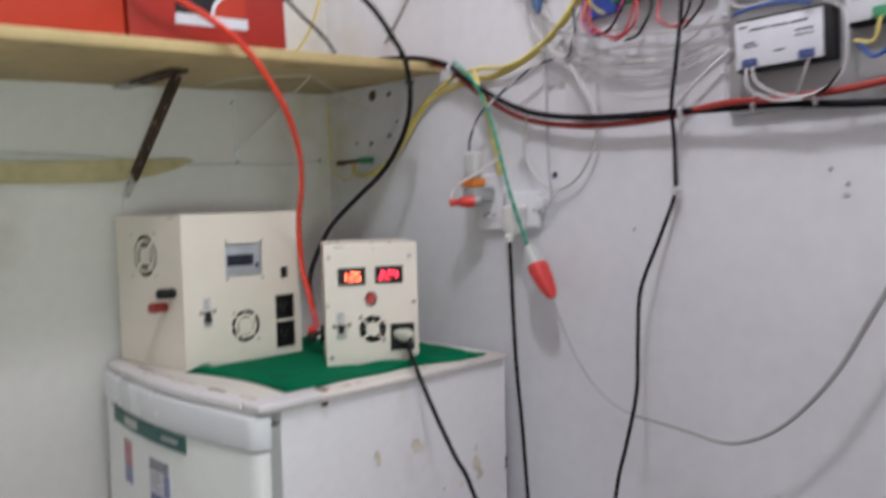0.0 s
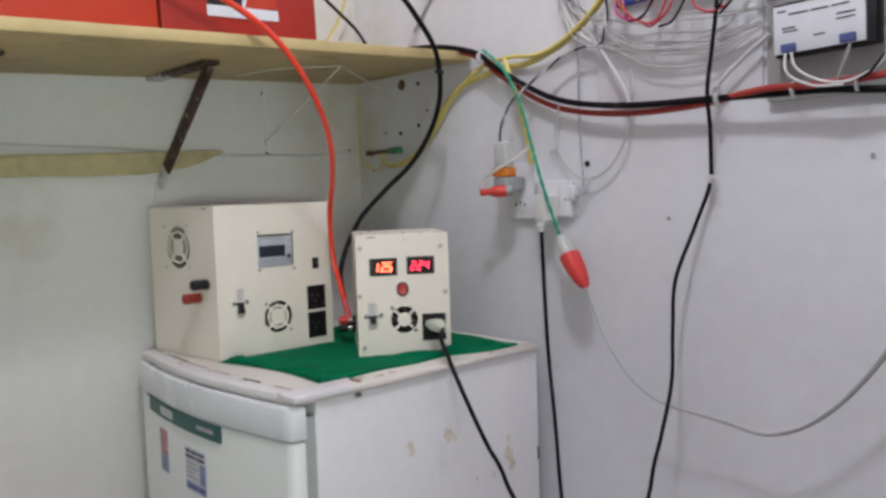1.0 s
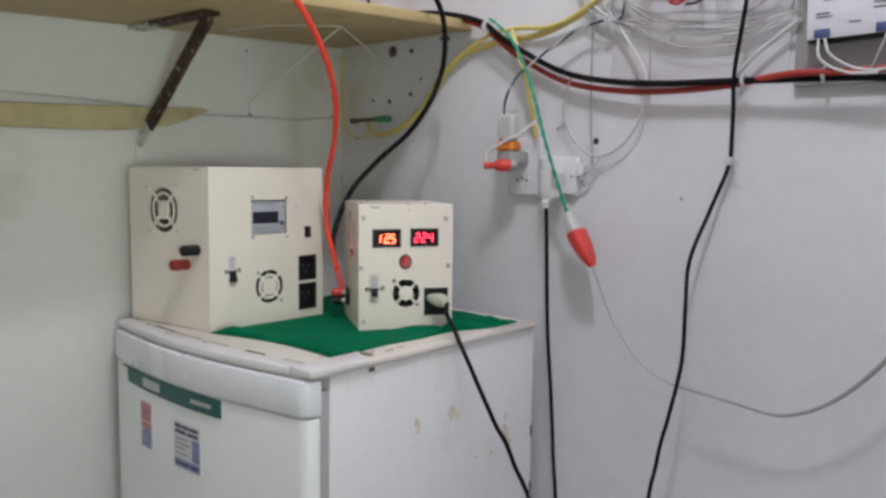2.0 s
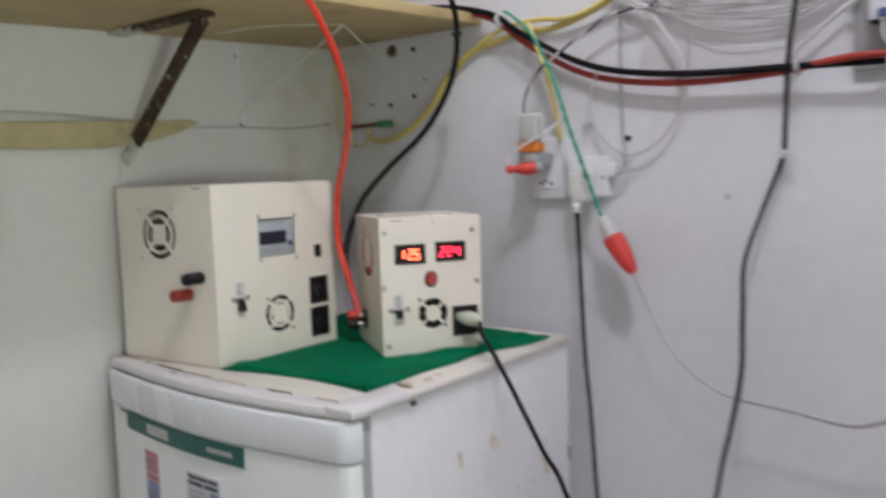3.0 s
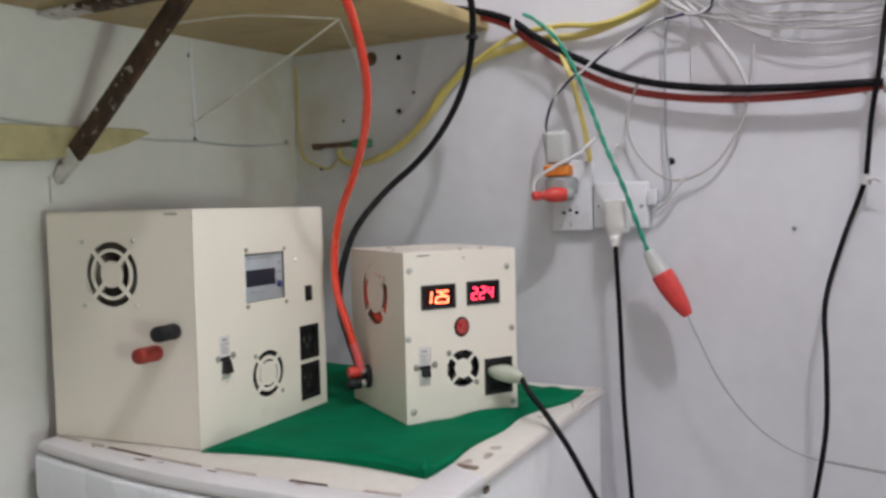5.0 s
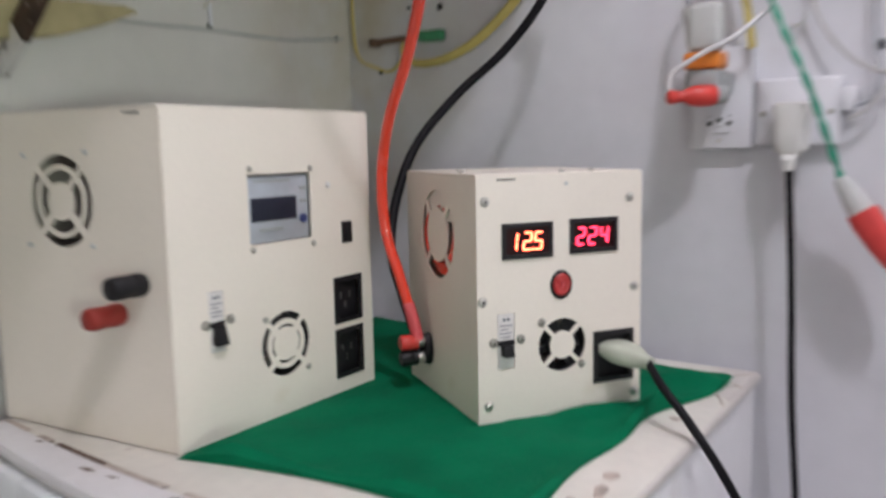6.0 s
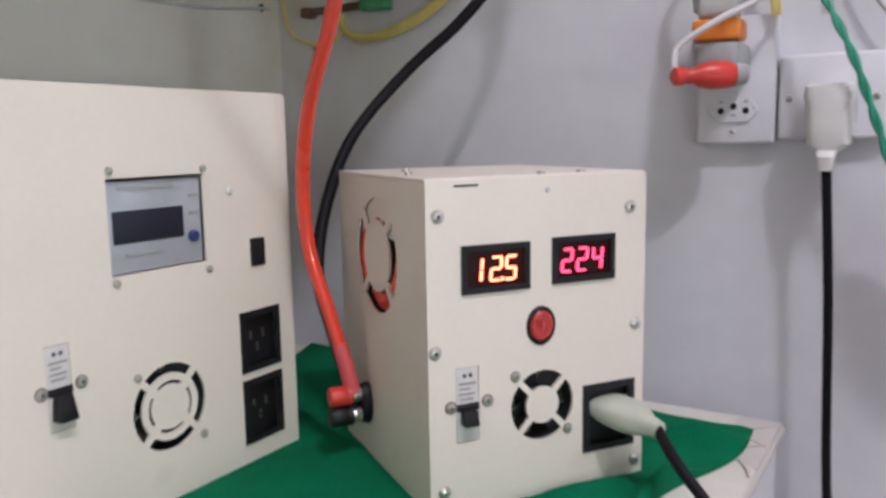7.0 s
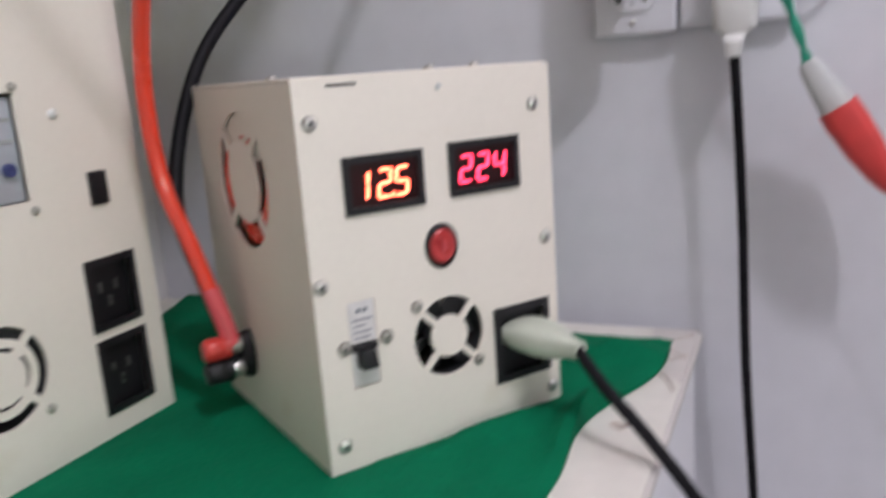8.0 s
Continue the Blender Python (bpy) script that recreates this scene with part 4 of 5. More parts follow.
# black hanging cord with a spliced joint
hang = thing("hanging_cord", pose(0, 0, 0), "black cord hanging down the wall with a spliced joint", "cable")
part("upper_cord", tube(smooth_path([(0.93, -0.07, 2.16), (0.905, -0.062, 2.06), (0.896, -0.050, 1.96), (0.884, -0.045, 1.88), (0.878, -0.048, 1.82), (0.871, -0.028, 1.77), (0.866, -0.016, 1.70)]), 0.0031), RUBBER, hang)
part("lower_cord", tube(smooth_path([(0.866, -0.016, 1.702), (0.860, -0.015, 1.68), (0.840, -0.024, 1.62), (0.823, -0.045, 1.55), (0.825, -0.057, 1.48), (0.825, -0.062, 1.40), (0.814, -0.074, 1.32), (0.803, -0.085, 1.25), (0.79, -0.09, 1.10), (0.79, -0.09, 0.5), (0.80, -0.1, 0.008)]), 0.0031), RUBBER, hang)
part("joint", tube([Vector((0.8645, -0.0158, 1.692)), Vector((0.8655, -0.016, 1.698)), Vector((0.866, -0.0162, 1.704))], 0.0068), WHITEW, hang, "white tape round the splice")
part("tail", tube(smooth_path([(0.862, -0.02, 1.698), (0.875, -0.024, 1.699), (0.881, -0.022, 1.695)]), 0.0018), WHITEW, hang)


# ---------------------------------------------------------------- sockets
def wall_m(x, z, y=-0.0005):
    return pose(x, y, z)


s1 = thing("wall_socket", wall_m(0.465, 1.638), "white surface socket plate with a three-hole outlet", "wall socket", "wall sockets")
part("plate", box(0, 0.0605, -0.0125, 0, 0, 0.100, 0.003, 3), WHITEP, s1)
bm = bmesh.new()
face = [bm.verts.new((0.0295 + x, -0.0124, 0.027 + z)) for x, z in ((-0.019, 0), (-0.012, -0.0095), (0.012, -0.0095), (0.019, 0), (0.012, 0.0095), (-0.012, 0.0095))]
f = bm.faces.new(face)
g = bmesh.ops.extrude_face_region(bm, geom=[f])
bmesh.ops.translate(bm, vec=(0, -0.0022, 0), verts=[v for v in g["geom"] if isinstance(v, bmesh.types.BMVert)])
oi = part("outlet_insert", bm, WHITEP, s1, smooth=False)
for dx, dz in ((-0.0095, -0.001), (0, 0.0025), (0.0095, -0.001)):
    part("pin_hole", lathe([(0.0026, 0), (0.0026, 0.0004)], pose(0.0295 + dx, -0.0146, 0.027 + dz, 90), 12), BLACK, oi)
for dx, dz, w in ((-0.0095, 0.0062, 0.003), (0.0095, 0.0062, 0.003), (0, -0.0045, 0.004), (0.0155, 0.001, 0.001), (-0.0155, 0.001, 0.001)):
    part("print_bar", box(0.0295 + dx - w / 2, 0.0295 + dx + w / 2, -0.0150, -0.0145, 0.027 + dz - 0.0007, 0.027 + dz + 0.0007), GREYP, oi)
screw(s1, 0.0295, 0.0095, 0.0022, STEEL, m=pose(0, -0.0125, 0))

s2 = thing("wall_socket", wall_m(0.5275, 1.641), "white surface socket plate with a plug in it", "wall socket", "wall sockets")
part("plate", box(0, 0.0765, -0.0125, 0, 0, 0.064, 0.003, 3), WHITEP, s2)
for x in (0.008, 0.068):
    screw(s2, x, 0.031, 0.0026, DULL, m=pose(0, -0.0125, 0))
part("module_line", box(0.0545, 0.0552, -0.0130, -0.012, 0.012, 0.055), GREYL, s2)

tagged(part("wall_hook", tube(smooth_path([(0.558, 0.0, 1.757), (0.562, -0.010, 1.753), (0.569, -0.012, 1.757), (0.571, -0.009, 1.766)], 0.003), 0.0015), GREYL), "small grey hook in the wall above the sockets", "hook")
tagged(part("wall_box", box(0.603, 0.616, -0.016, -0.0005, 1.672, 1.694, 0.002), WHITEP), "small white cable outlet block beside the socket", "outlet block")

# white plug with its black cord
wp = thing("plug_with_cord", pose(0, 0, 0), "white mains plug pointing down with a straight black cord", "power cord")
bm = bmesh.new()
rings = []
for z, hx, hy in ((1.681, 0.0145, 0.014), (1.679, 0.0165, 0.017), (1.672, 0.0172, 0.0185), (1.666, 0.0150, 0.0185), (1.650, 0.0148, 0.0185), (1.637, 0.0142, 0.0178), (1.633, 0.0085, 0.011), (1.628, 0.0062, 0.0065), (1.618, 0.0048, 0.005)):
    cy = -0.0125 - 0.0185 if z > 1.636 else -0.036
    if z < 1.63:
        cy = -0.045
    rings.append([bm.verts.new((0.5665 + hx * abs(math.cos(a)) ** 0.45 * math.copysign(1, math.cos(a)), cy + hy * abs(math.sin(a)) ** 0.45 * math.copysign(1, math.sin(a)), z)) for a in [2 * math.pi * k / 24 for k in range(24)]])
for a, b in zip(rings, rings[1:]):
    for k in range(24):
        bm.faces.new((a[k], a[(k + 1) % 24], b[(k + 1) % 24], b[k]))
bm.faces.new(rings[0])
bm.faces.new(list(reversed(rings[-1])))
part("plug", bm, IVORY, wp)
part("lead", tube(smooth_path([(0.567, -0.045, 1.623), (0.571, -0.047, 1.56), (0.574, -0.048, 1.50), (0.577, -0.045, 1.40), (0.583, -0.040, 1.30), (0.589, -0.038, 1.20), (0.60, -0.035, 1.0), (0.61, -0.035, 0.4), (0.61, -0.04, 0.01)]), 0.0034), RUBBER, wp)

# stacked adapter with orange band and red connector
ad = thing("socket_adapter", pose(0.490, -0.013, 1.64), "grey adapter with an orange band and a red connector", "adapter")
part("upper_sleeve", box(-0.015, 0.016, -0.050, -0.028, 0.091, 0.136, 0.005, 3), GREYL, ad, "pale grey translucent sleeve")
part("band", box(-0.017, 0.018, -0.053, -0.025, 0.075, 0.0905, 0.003, 3), ORANGE, ad, "orange band")
part("lower_body", box(-0.016, 0.017, -0.052, 0.0, 0.050, 0.0745, 0.005, 3), GREYP, ad)
rm = pose(0.020, -0.040, 0.050) @ Vector((-0.75, -0.62, -0.03)).to_track_quat("Z", "Y").to_matrix().to_4x4()
rc = part("connector", lathe([(0.0075, 0), (0.0085, 0.004), (0.0095, 0.010)], rm, 18), GREYP, ad, "grey collar")
part("connector_cap", lathe([(0.0088, 0.010), (0.0102, 0.014), (0.0105, 0.026), (0.0085, 0.036), (0.0058, 0.040), (0.0055, 0.047), (0.0068, 0.049), (0.0066, 0.055), (0.004, 0.057)], rm, 18), REDP, rc, "red connector cap")
tip = ad.matrix_world @ (rm @ Vector((0, 0, 0.053)))
cable("white_lead", [tip, (0.466, -0.082, 1.708), (0.492, -0.074, 1.727), (0.520, -0.060, 1.743), (0.545, -0.035, 1.770)], 0.0026, WHITEW, "short white lead from the red connector", "cable")

# green twisted pair and the hanging red coupler
tw = thing("twisted_lead", pose(0, 0, 0), "thin green twisted pair running down to the red coupler", "cable")
centre = smooth_path([(0.6125, -0.050, 1.610), (0.599, -0.055, 1.65), (0.581, -0.057, 1.70), (0.557, -0.048, 1.75), (0.537, -0.042, 1.80), (0.517, -0.041, 1.85), (0.491, -0.045, 1.90), (0.462, -0.050, 1.930), (0.44, -0.046, 1.944)], 0.003)
for ph in (0, math.pi):
    pts = [p + Vector((math.cos(i * 0.42 + ph), 0.6 * math.sin(i * 0.42 + ph), 0.3 * math.sin(i * 0.42 + ph))) * 0.0017 for i, p in enumerate(centre)]
    part("strand", tube(pts, 0.0019, 7), GREENW, tw)
ax = Vector((0.044, -0.002, -0.070)).normalized()
cm = Matrix.Translation((0.6115, -0.050, 1.612)) @ ax.to_track_quat("Z", "Y").to_matrix().to_4x4()
cp = thing("cable_coupler", cm, "grey and red in-line cable coupler hanging by its wire", "coupler")


def pod(stations, n=22):
    bm = bmesh.new()
    rings = []
    for z, rx, ry in stations:
        rings.append([bm.verts.new((rx * abs(math.cos(a)) ** 0.6 * math.copysign(1, math.cos(a)), ry * abs(math.sin(a)) ** 0.6 * math.copysign(1, math.sin(a)), z)) for a in [2 * math.pi * k / n for k in range(n)]])
    for a, b in zip(rings, rings[1:]):
        for k in range(n):
            bm.faces.new((a[k], a[(k + 1) % n], b[(k + 1) % n], b[k]))
    bm.faces.new(list(reversed(rings[0])))
    bm.faces.new(rings[-1])
    return bm


part("grey_half", pod([(0, 0.0065, 0.0055), (0.006, 0.0095, 0.0075), (0.020, 0.0125, 0.0095), (0.036, 0.0150, 0.0110)]), GREYL, cp)
part("red_half", pod([(0.035, 0.0175, 0.0125), (0.045, 0.0182, 0.013), (0.065, 0.0165, 0.012), (0.084, 0.0125, 0.0095), (0.094, 0.0085, 0.007), (0.098, 0.0060, 0.005)]), REDT, cp)
tipc = cm @ Vector((0, 0, 0.092))
cable("thin_lead", [tipc, (0.674, -0.052, 1.505), (0.702, -0.053, 1.448), (0.742, -0.053, 1.397), (0.784, -0.053, 1.369), (0.822, -0.052, 1.358)], 0.0012, THINL, "thin white lead hanging from the coupler", "cable")
cable("grey_lead", [(0.818, -0.052, 1.3595), (0.86, -0.052, 1.356), (0.906, -0.050, 1.351), (0.945, -0.050, 1.346), (0.975, -0.050, 1.349), (1.017, -0.050, 1.369), (1.060, -0.050, 1.407), (1.105, -0.050, 1.466), (1.142, -0.050, 1.535), (1.185, -0.050, 1.617), (1.225, -0.050, 1.68), (1.30, -0.03, 1.78)], lambda s: 0.0018 + 0.0018 * min(1, s * 2), GREYW, "grey lead sagging along the wall", "cable")
cable("curled_lead", [(0.605, -0.030, 1.845), (0.588, -0.018, 1.826), (0.577, -0.014, 1.777), (0.601, -0.016, 1.730), (0.641, -0.016, 1.705), (0.688, -0.016, 1.722), (0.722, -0.018, 1.768), (0.735, -0.022, 1.82), (0.74, -0.03, 1.87)], 0.0019, CURL, "white lead curled in a loop on the wall", "cable")
cable("curled_lead", [(0.655, -0.016, 1.71), (0.640, -0.020, 1.69), (0.625, -0.02, 1.672), (0.612, -0.016, 1.665)], 0.0022, WHITEW, "short white lead entering the socket plate", "cable")

cable("drop_wire", [(0.632, -0.018, 1.95), (0.6285, -0.015, 1.869), (0.628, -0.013, 1.811), (0.629, -0.012, 1.752), (0.635, -0.014, 1.702), (0.630, -0.013, 1.682), (0.616, -0.012, 1.676)], 0.0016, THINL, "thin pale wire dropping down the wall to the outlet block", "cable")

# yellow cables
cable("yellow_cable", [(0.80, -0.03, 2.11), (0.763, -0.024, 2.069), (0.695, -0.020, 2.0), (0.623, -0.018, 1.946), (0.56, -0.014, 1.922), (0.505, -0.010, 1.912), (0.45, -0.009, 1.914), (0.404, -0.009, 1.905), (0.349, -0.009, 1.893), (0.309, -0.009, 1.866), (0.272, -0.009, 1.825), (0.240, -0.009, 1.795), (0.200, -0.009, 1.768), (0.152, -0.009, 1.752), (0.112, -0.009, 1.752), (0.095, -0.009, 1.765), (0.098, -0.010, 1.778)], 0.0058, YELLOWP, "pale yellow flat cable stapled along the wall", "cable", flat=0.6)
cable("yellow_cable", [(0.78, -0.03, 2.12), (0.735, -0.028, 2.05), (0.668, -0.026, 1.975), (0.60, -0.024, 1.935), (0.54, -0.02, 1.922), (0.48, -0.016, 1.928), (0.40, -0.014, 1.918), (0.30, -0.012, 1.86), (0.262, -0.012, 1.812)], 0.0036, YELLOW, "thin yellow cable beside the flat one", "cable")
cable("yellow_cable", [(0.47, -0.022, 1.925), (0.488, -0.024, 1.885), (0.505, -0.026, 1.844), (0.515, -0.024, 1.80), (0.520, -0.022, 1.774), (0.525, -0.018, 1.735)], 0.0042, YELLOWP, "pale yellow cable dropping to the sockets", "cable", flat=0.6)
cable("yellow_cable", [(0.10, -0.006, 1.77), (0.075, -0.006, 1.745), (0.045, -0.006, 1.752), (0.02, -0.006, 1.765), (0.012, -0.006, 1.80), (0.010, -0.006, 1.86), (0.008, -0.006, 1.92)], 0.0020, YELLOWP, "thin yellowed lead running up the corner", "cable")

# terminal rod
tr = thing("wall_terminal", pose(0.052, -0.001, 1.782), "brown rod terminal with a green end clip on the wall", "terminal")
part("rod", tube([Vector((0, -0.010, 0)), Vector((0.04, -0.010, 0.0005)), Vector((0.08, -0.010, 0.001))], 0.0042), TERMB, tr)
part("end_clip", box(0.074, 0.106, -0.018, -0.002, -0.006, 0.007, 0.002), GREENT, tr, "green clip")
part("end_cap", box(-0.006, 0.005, -0.017, -0.001, -0.006, 0.005, 0.002), TERMB, tr)

# string slung under the shelf
cable("string", [(0.0, -0.243, 1.803), (0.125, -0.232, 1.863), (0.25, -0.222, 1.9265)], 0.0016, STRING, "white string tied from the shelf to the wall", "string", step=0.03, seg=6)
cable("string", [(0.25, -0.222, 1.9265), (0.20, -0.115, 1.907), (0.140, -0.001, 1.889)], 0.0014, STRING, "white string tied from the shelf to the wall", "string", step=0.03, seg=6)
cable("string", [(0.25, -0.222, 1.9268), (0.17, -0.31, 1.9245), (0.08, -0.34, 1.920)], 0.0012, STRING, "white string lying along the shelf underside", "string", step=0.03, seg=6)

# wires stapled to the west wall
cable("wall_wire", [(0.003, -1.3, 1.81), (0.003, -0.73, 1.792), (0.003, -0.548, 1.788), (0.003, -0.353, 1.777), (0.003, -0.237, 1.779), (0.003, -0.13, 1.779), (0.003, -0.058, 1.786), (0.004, -0.02, 1.79)], 0.0019, GREYL, "thin grey wire stapled along the wall", "cable")
cable("wall_wire", [(0.003, -0.240, 1.918), (0.003, -0.241, 1.90), (0.0028, -0.239, 1.84), (0.003, -0.236, 1.783)], 0.0026, WHITEP, "thin white wire dropping down the wall", "cable")


# ---------------------------------------------------------------- nails and plugs in the walls
def nail(x, y, z, axis, r=0.0042, material=BLACK, label="dark nail head in the painted wall"):
    m = pose(0, 0, 0, 0, 90) if axis == "x" else pose(0, 0, 0, 90)
    ob = part("nail", lathe([(r * 0.9, -0.0004), (r, 0.001), (r * 0.7, 0.0025), (r * 0.2, 0.003)], None, 12), material)
    ob.matrix_world = Matrix.Translation((x, y, z)) @ m
    return tagged(ob, label, "nail", "nails in the walls")


for y, z in ((-0.241, 1.903), (-0.236, 1.783), (-0.028, 1.79)):
    nail(0.0002, y, z, "x")
for x, z, r in ((0.209, 1.915, 0.0048), (0.207, 1.830, 0.0042), (0.633, 1.731, 0.0052), (0.10, 1.822, 0.0025), (0.148, 1.818, 0.0045), (0.235, 1.858, 0.0022), (0.052, 1.745, 0.003)):
    nail(x, -0.0002, z, "y", r)
nail(1.098, -0.0002, 1.686, "y", 0.0046, GREYL, "grey wall plug beside two nail heads")
for x, z in ((1.079, 1.720), (1.100, 1.700)):
    nail(x, -0.0002, z, "y", 0.0032, GREYP, "greyed nail head in the painted wall")
nail(0.157, -0.0002, 1.918, "y", 0.0115, TERMB, "large rusty bolt head below the shelf")
nail(0.786, -0.0002, 1.640, "y", 0.0028, GREYP)

# ---------------------------------------------------------------- batteries on the shelf


def battery(y, w, case_mat, label, full):
    m = SHELF_T @ pose(0.172, y, 0.0185)
    b = thing("battery", m, label, "battery", "batteries on the shelf")
    part("case", box(0, 0.178, -w, 0, 0, 0.118, 0.004, 3), case_mat, b)
    part("cover", box(0.002, 0.176, -w + 0.002, -0.002, 0.1185, 0.150, 0.006, 3), BLACK, b, "black battery cover")
    for yy in (-0.04, -w + 0.04):
        part("terminal", lathe([(0.009, 0.150), (0.0085, 0.168), (0.006, 0.169)], pose(0.14, yy, 0), 16), DULL, b)
    return b


b1 = battery(-0.338, 0.262, BATT, "red sealed lead battery with a black and white label", True)
XF = 0.1784
lab = part("label", box(XF, XF + 0.0008, -0.190, -0.074, 0.040, 0.092), BLACK, b1, "black and white label")
part("label_band", box(XF + 0.0008, XF + 0.0013, -0.192, -0.072, 0.026, 0.042), PAPER, lab)
part("label_band", box(XF + 0.0008, XF + 0.0013, -0.186, -0.108, 0.082, 0.090), PAPER, lab)
part("print_bar", box(XF + 0.0008, XF + 0.0013, -0.180, -0.145, 0.074, 0.078), GREYL, lab)
bm = bmesh.new()
arc = [(-0.134 + 0.055 * (1 - math.cos(a)), 0.044 + 0.040 * math.sin(a)) for a in [math.pi / 2 * k / 8 for k in range(9)]]
vs = [bm.verts.new((XF + 0.0012, y, z)) for y, z in arc] + [bm.verts.new((XF + 0.0012, y + 0.005, z - 0.004)) for y, z in reversed(arc)]
bm.faces.new(vs)
part("label_swoosh", bm, PAPER, lab, smooth=False)
bm = bmesh.new()
vs = [bm.verts.new((XF + 0.0011, y + 0.005, z - 0.004)) for y, z in arc] + [bm.verts.new((XF + 0.0011, -0.074, 0.044))]
bm.faces.new(vs)
part("label_patch", bm, BATT_LIT, lab, smooth=False)
# second battery wears the lit copy of the case colour
b2 = battery(-0.604, 0.262, BATT_LIT, "red sealed lead battery coloured as more brightly lit, with a small dark label", False)
lab = part("label", box(XF, XF + 0.0008, -0.135, -0.075, 0.046, 0.086), PRINT, b2, "small dark grey label")
part("print_bar", box(XF + 0.0008, XF + 0.0012, -0.13, -0.08, 0.054, 0.070), GREYP, lab)

cable("battery_link", [(0.33, -0.70, 2.09), (0.372, -0.56, 2.085), (0.375, -0.45, 2.072), (0.36, -0.36, 2.060), (0.335, -0.28, 2.062), (0.325, -0.20, 2.085), (0.33, -0.10, 2.13), (0.35, -0.03, 2.22)], 0.0058, REDC, "red link cable laid across the battery tops", "cable")
cable("thin_black_lead", [(0.330, -0.330, 2.03), (0.340, -0.300, 2.045), (0.345, -0.27, 2.07), (0.34, -0.24, 2.11)], 0.0022, RUBBER, "thin black lead beside the battery", "cable")
cable("thin_black_lead", [(0.335, -0.334, 2.035), (0.335, -0.30, 2.01), (0.335, -0.25, 1.975), (0.30, -0.20, 1.957)], 0.0028, RUBBER, "thin black lead beside the battery", "cable")
cable("loose_lead", [(0.02, -0.12, 1.99), (0.05, -0.08, 2.06), (0.08, -0.06, 2.16)], 0.003, YELLOWP, "pale loose lead behind the shelf", "cable")
cable("loose_lead", [(0.206, -0.004, 2.02), (0.27, -0.004, 2.085), (0.345, -0.004, 2.163)], 0.0022, GREYW, "thin grey lead running up the wall", "cable")

# ---------------------------------------------------------------- control gear on the north wall
pn = thing("mounting_panel", pose(0.947, -0.0005, 1.80), "grey sheet-metal mounting panel on the wall", "panel")
bm = box(0, 0.60, -0.012, 0, 0, 0.50, 0.0015)
part("sheet", bm, PANELG, pn)
for x, z in ((0.012, 0.012), (0.012, 0.19), (0.20, 0.012), (0.15, 0.19)):
    screw(pn, x, z, 0.0035, DULL, m=pose(0, -0.012, 0))
wb = thing("backing_board", pose(0.66, -0.0005, 1.835), "white backing board behind the loose wires", "panel")
part("sheet", box(0, 0.278, -0.004, 0, -0.02, 0.36, 0.001), WHITEP, wb)


def module(x, z, w, h, tilt, label, led=False):
    c = thing("control_module", pose(x, -0.0125, z, 0, tilt), label, "control module", "control modules")
    part("housing", box(0, w + 0.012, -0.022, 0, -0.004, h + 0.004, 0.002), BLACK, c)
    f = part("face", box(0.0, w, -0.0255, -0.0225, 0, h, 0.0008), PAPER, c, "white printed face")
    for a, b, zz, th in ((0.18, 0.40, 0.80, 0.0022), (0.43, 0.62, 0.80, 0.0022), (0.65, 0.84, 0.80, 0.0022), (0.05, 0.15, 0.88, 0.002), (0.10, 0.25, 0.52, 0.002), (0.10, 0.28, 0.45, 0.0015), (0.70, 0.9, 0.62, 0.002), (0.70, 0.9, 0.52, 0.0015), (0.45, 0.58, 0.28, 0.002)):
        part("print_bar", box(w * a, w * b, -0.0262, -0.0250, h * zz - th / 2, h * zz + th / 2), PRINT, f)
    return c


m1 = module(0.969, 1.857, 0.114, 0.062, -1.5, "white-faced control module with blue terminals")
for x in (0.010, 0.084):
    part("terminal_block", box(x, x + 0.019, -0.030, -0.0225, 0.001, 0.012, 0.001), BLUED, m1, "dull blue terminal block")
m2 = module(1.108, 1.895, 0.102, 0.060, -1.5, "white-faced control module with a lit red lamp")
part("indicator", lathe([(0.004, 0), (0.0035, 0.002), (0.001, 0.003)], pose(0.0145, -0.0255, 0.048, 90), 14), LED, m2, "lit red indicator lamp")
for x, w in ((0.032, 0.026), (0.079, 0.014)):
    part("terminal_block", box(x, x + w, -0.031, -0.0225, -0.001, 0.013, 0.001), GREENT, m2, "green terminal block")

ctl = thing("charge_controller", pose(0.776, -0.006, 1.985, 0, -3), "white charge controller with a green terminal strip", "charge controller")
part("housing", box(0, 0.106, -0.034, 0, 0.016, 0.15, 0.003), GREYL, ctl)
part("terminal_strip", box(0.0, 0.108, -0.038, -0.002, 0.0, 0.017, 0.001), GREENT, ctl, "green terminal strip")
for k in range(6):
    part("print_bar", box(0.018 + 0.04 * (k % 2), 0.036 + 0.04 * (k % 2), -0.0346, -0.0338, 0.035 + 0.009 * (k // 2), 0.038 + 0.009 * (k // 2)), PRINT, ctl)
part("lamp_window", box(0.005, 0.05, -0.0348, -0.0338, 0.068, 0.085), ORANGE, ctl, "orange lit window")
bl = thing("relay_board", pose(0.705, -0.006, 1.972, 0, -4), "blue relay board with wires screwed in", "relay board")
part("board", box(0, 0.068, -0.012, 0, 0, 0.16, 0.001), BLUEP, bl)
part("relay", box(0.008, 0.03, -0.03, -0.012, 0.06, 0.10, 0.001), BLUEP, bl)
part("edge_strip", box(-0.024, -0.002, -0.008, 0, 0.055, 0.16, 0.001), YELLOW, bl, "yellow edge strip")
db = thing("terminal_rail", pose(0.885, -0.006, 1.985, 0, -3), "dark terminal rail above the panel", "terminal rail")
part("rail", box(0, 0.05, -0.03, 0, 0.0, 0.16, 0.002), BLACK, db)
part("clip", box(0.012, 0.03, -0.034, -0.03, 0.03, 0.05, 0.001), BLUEP, db)
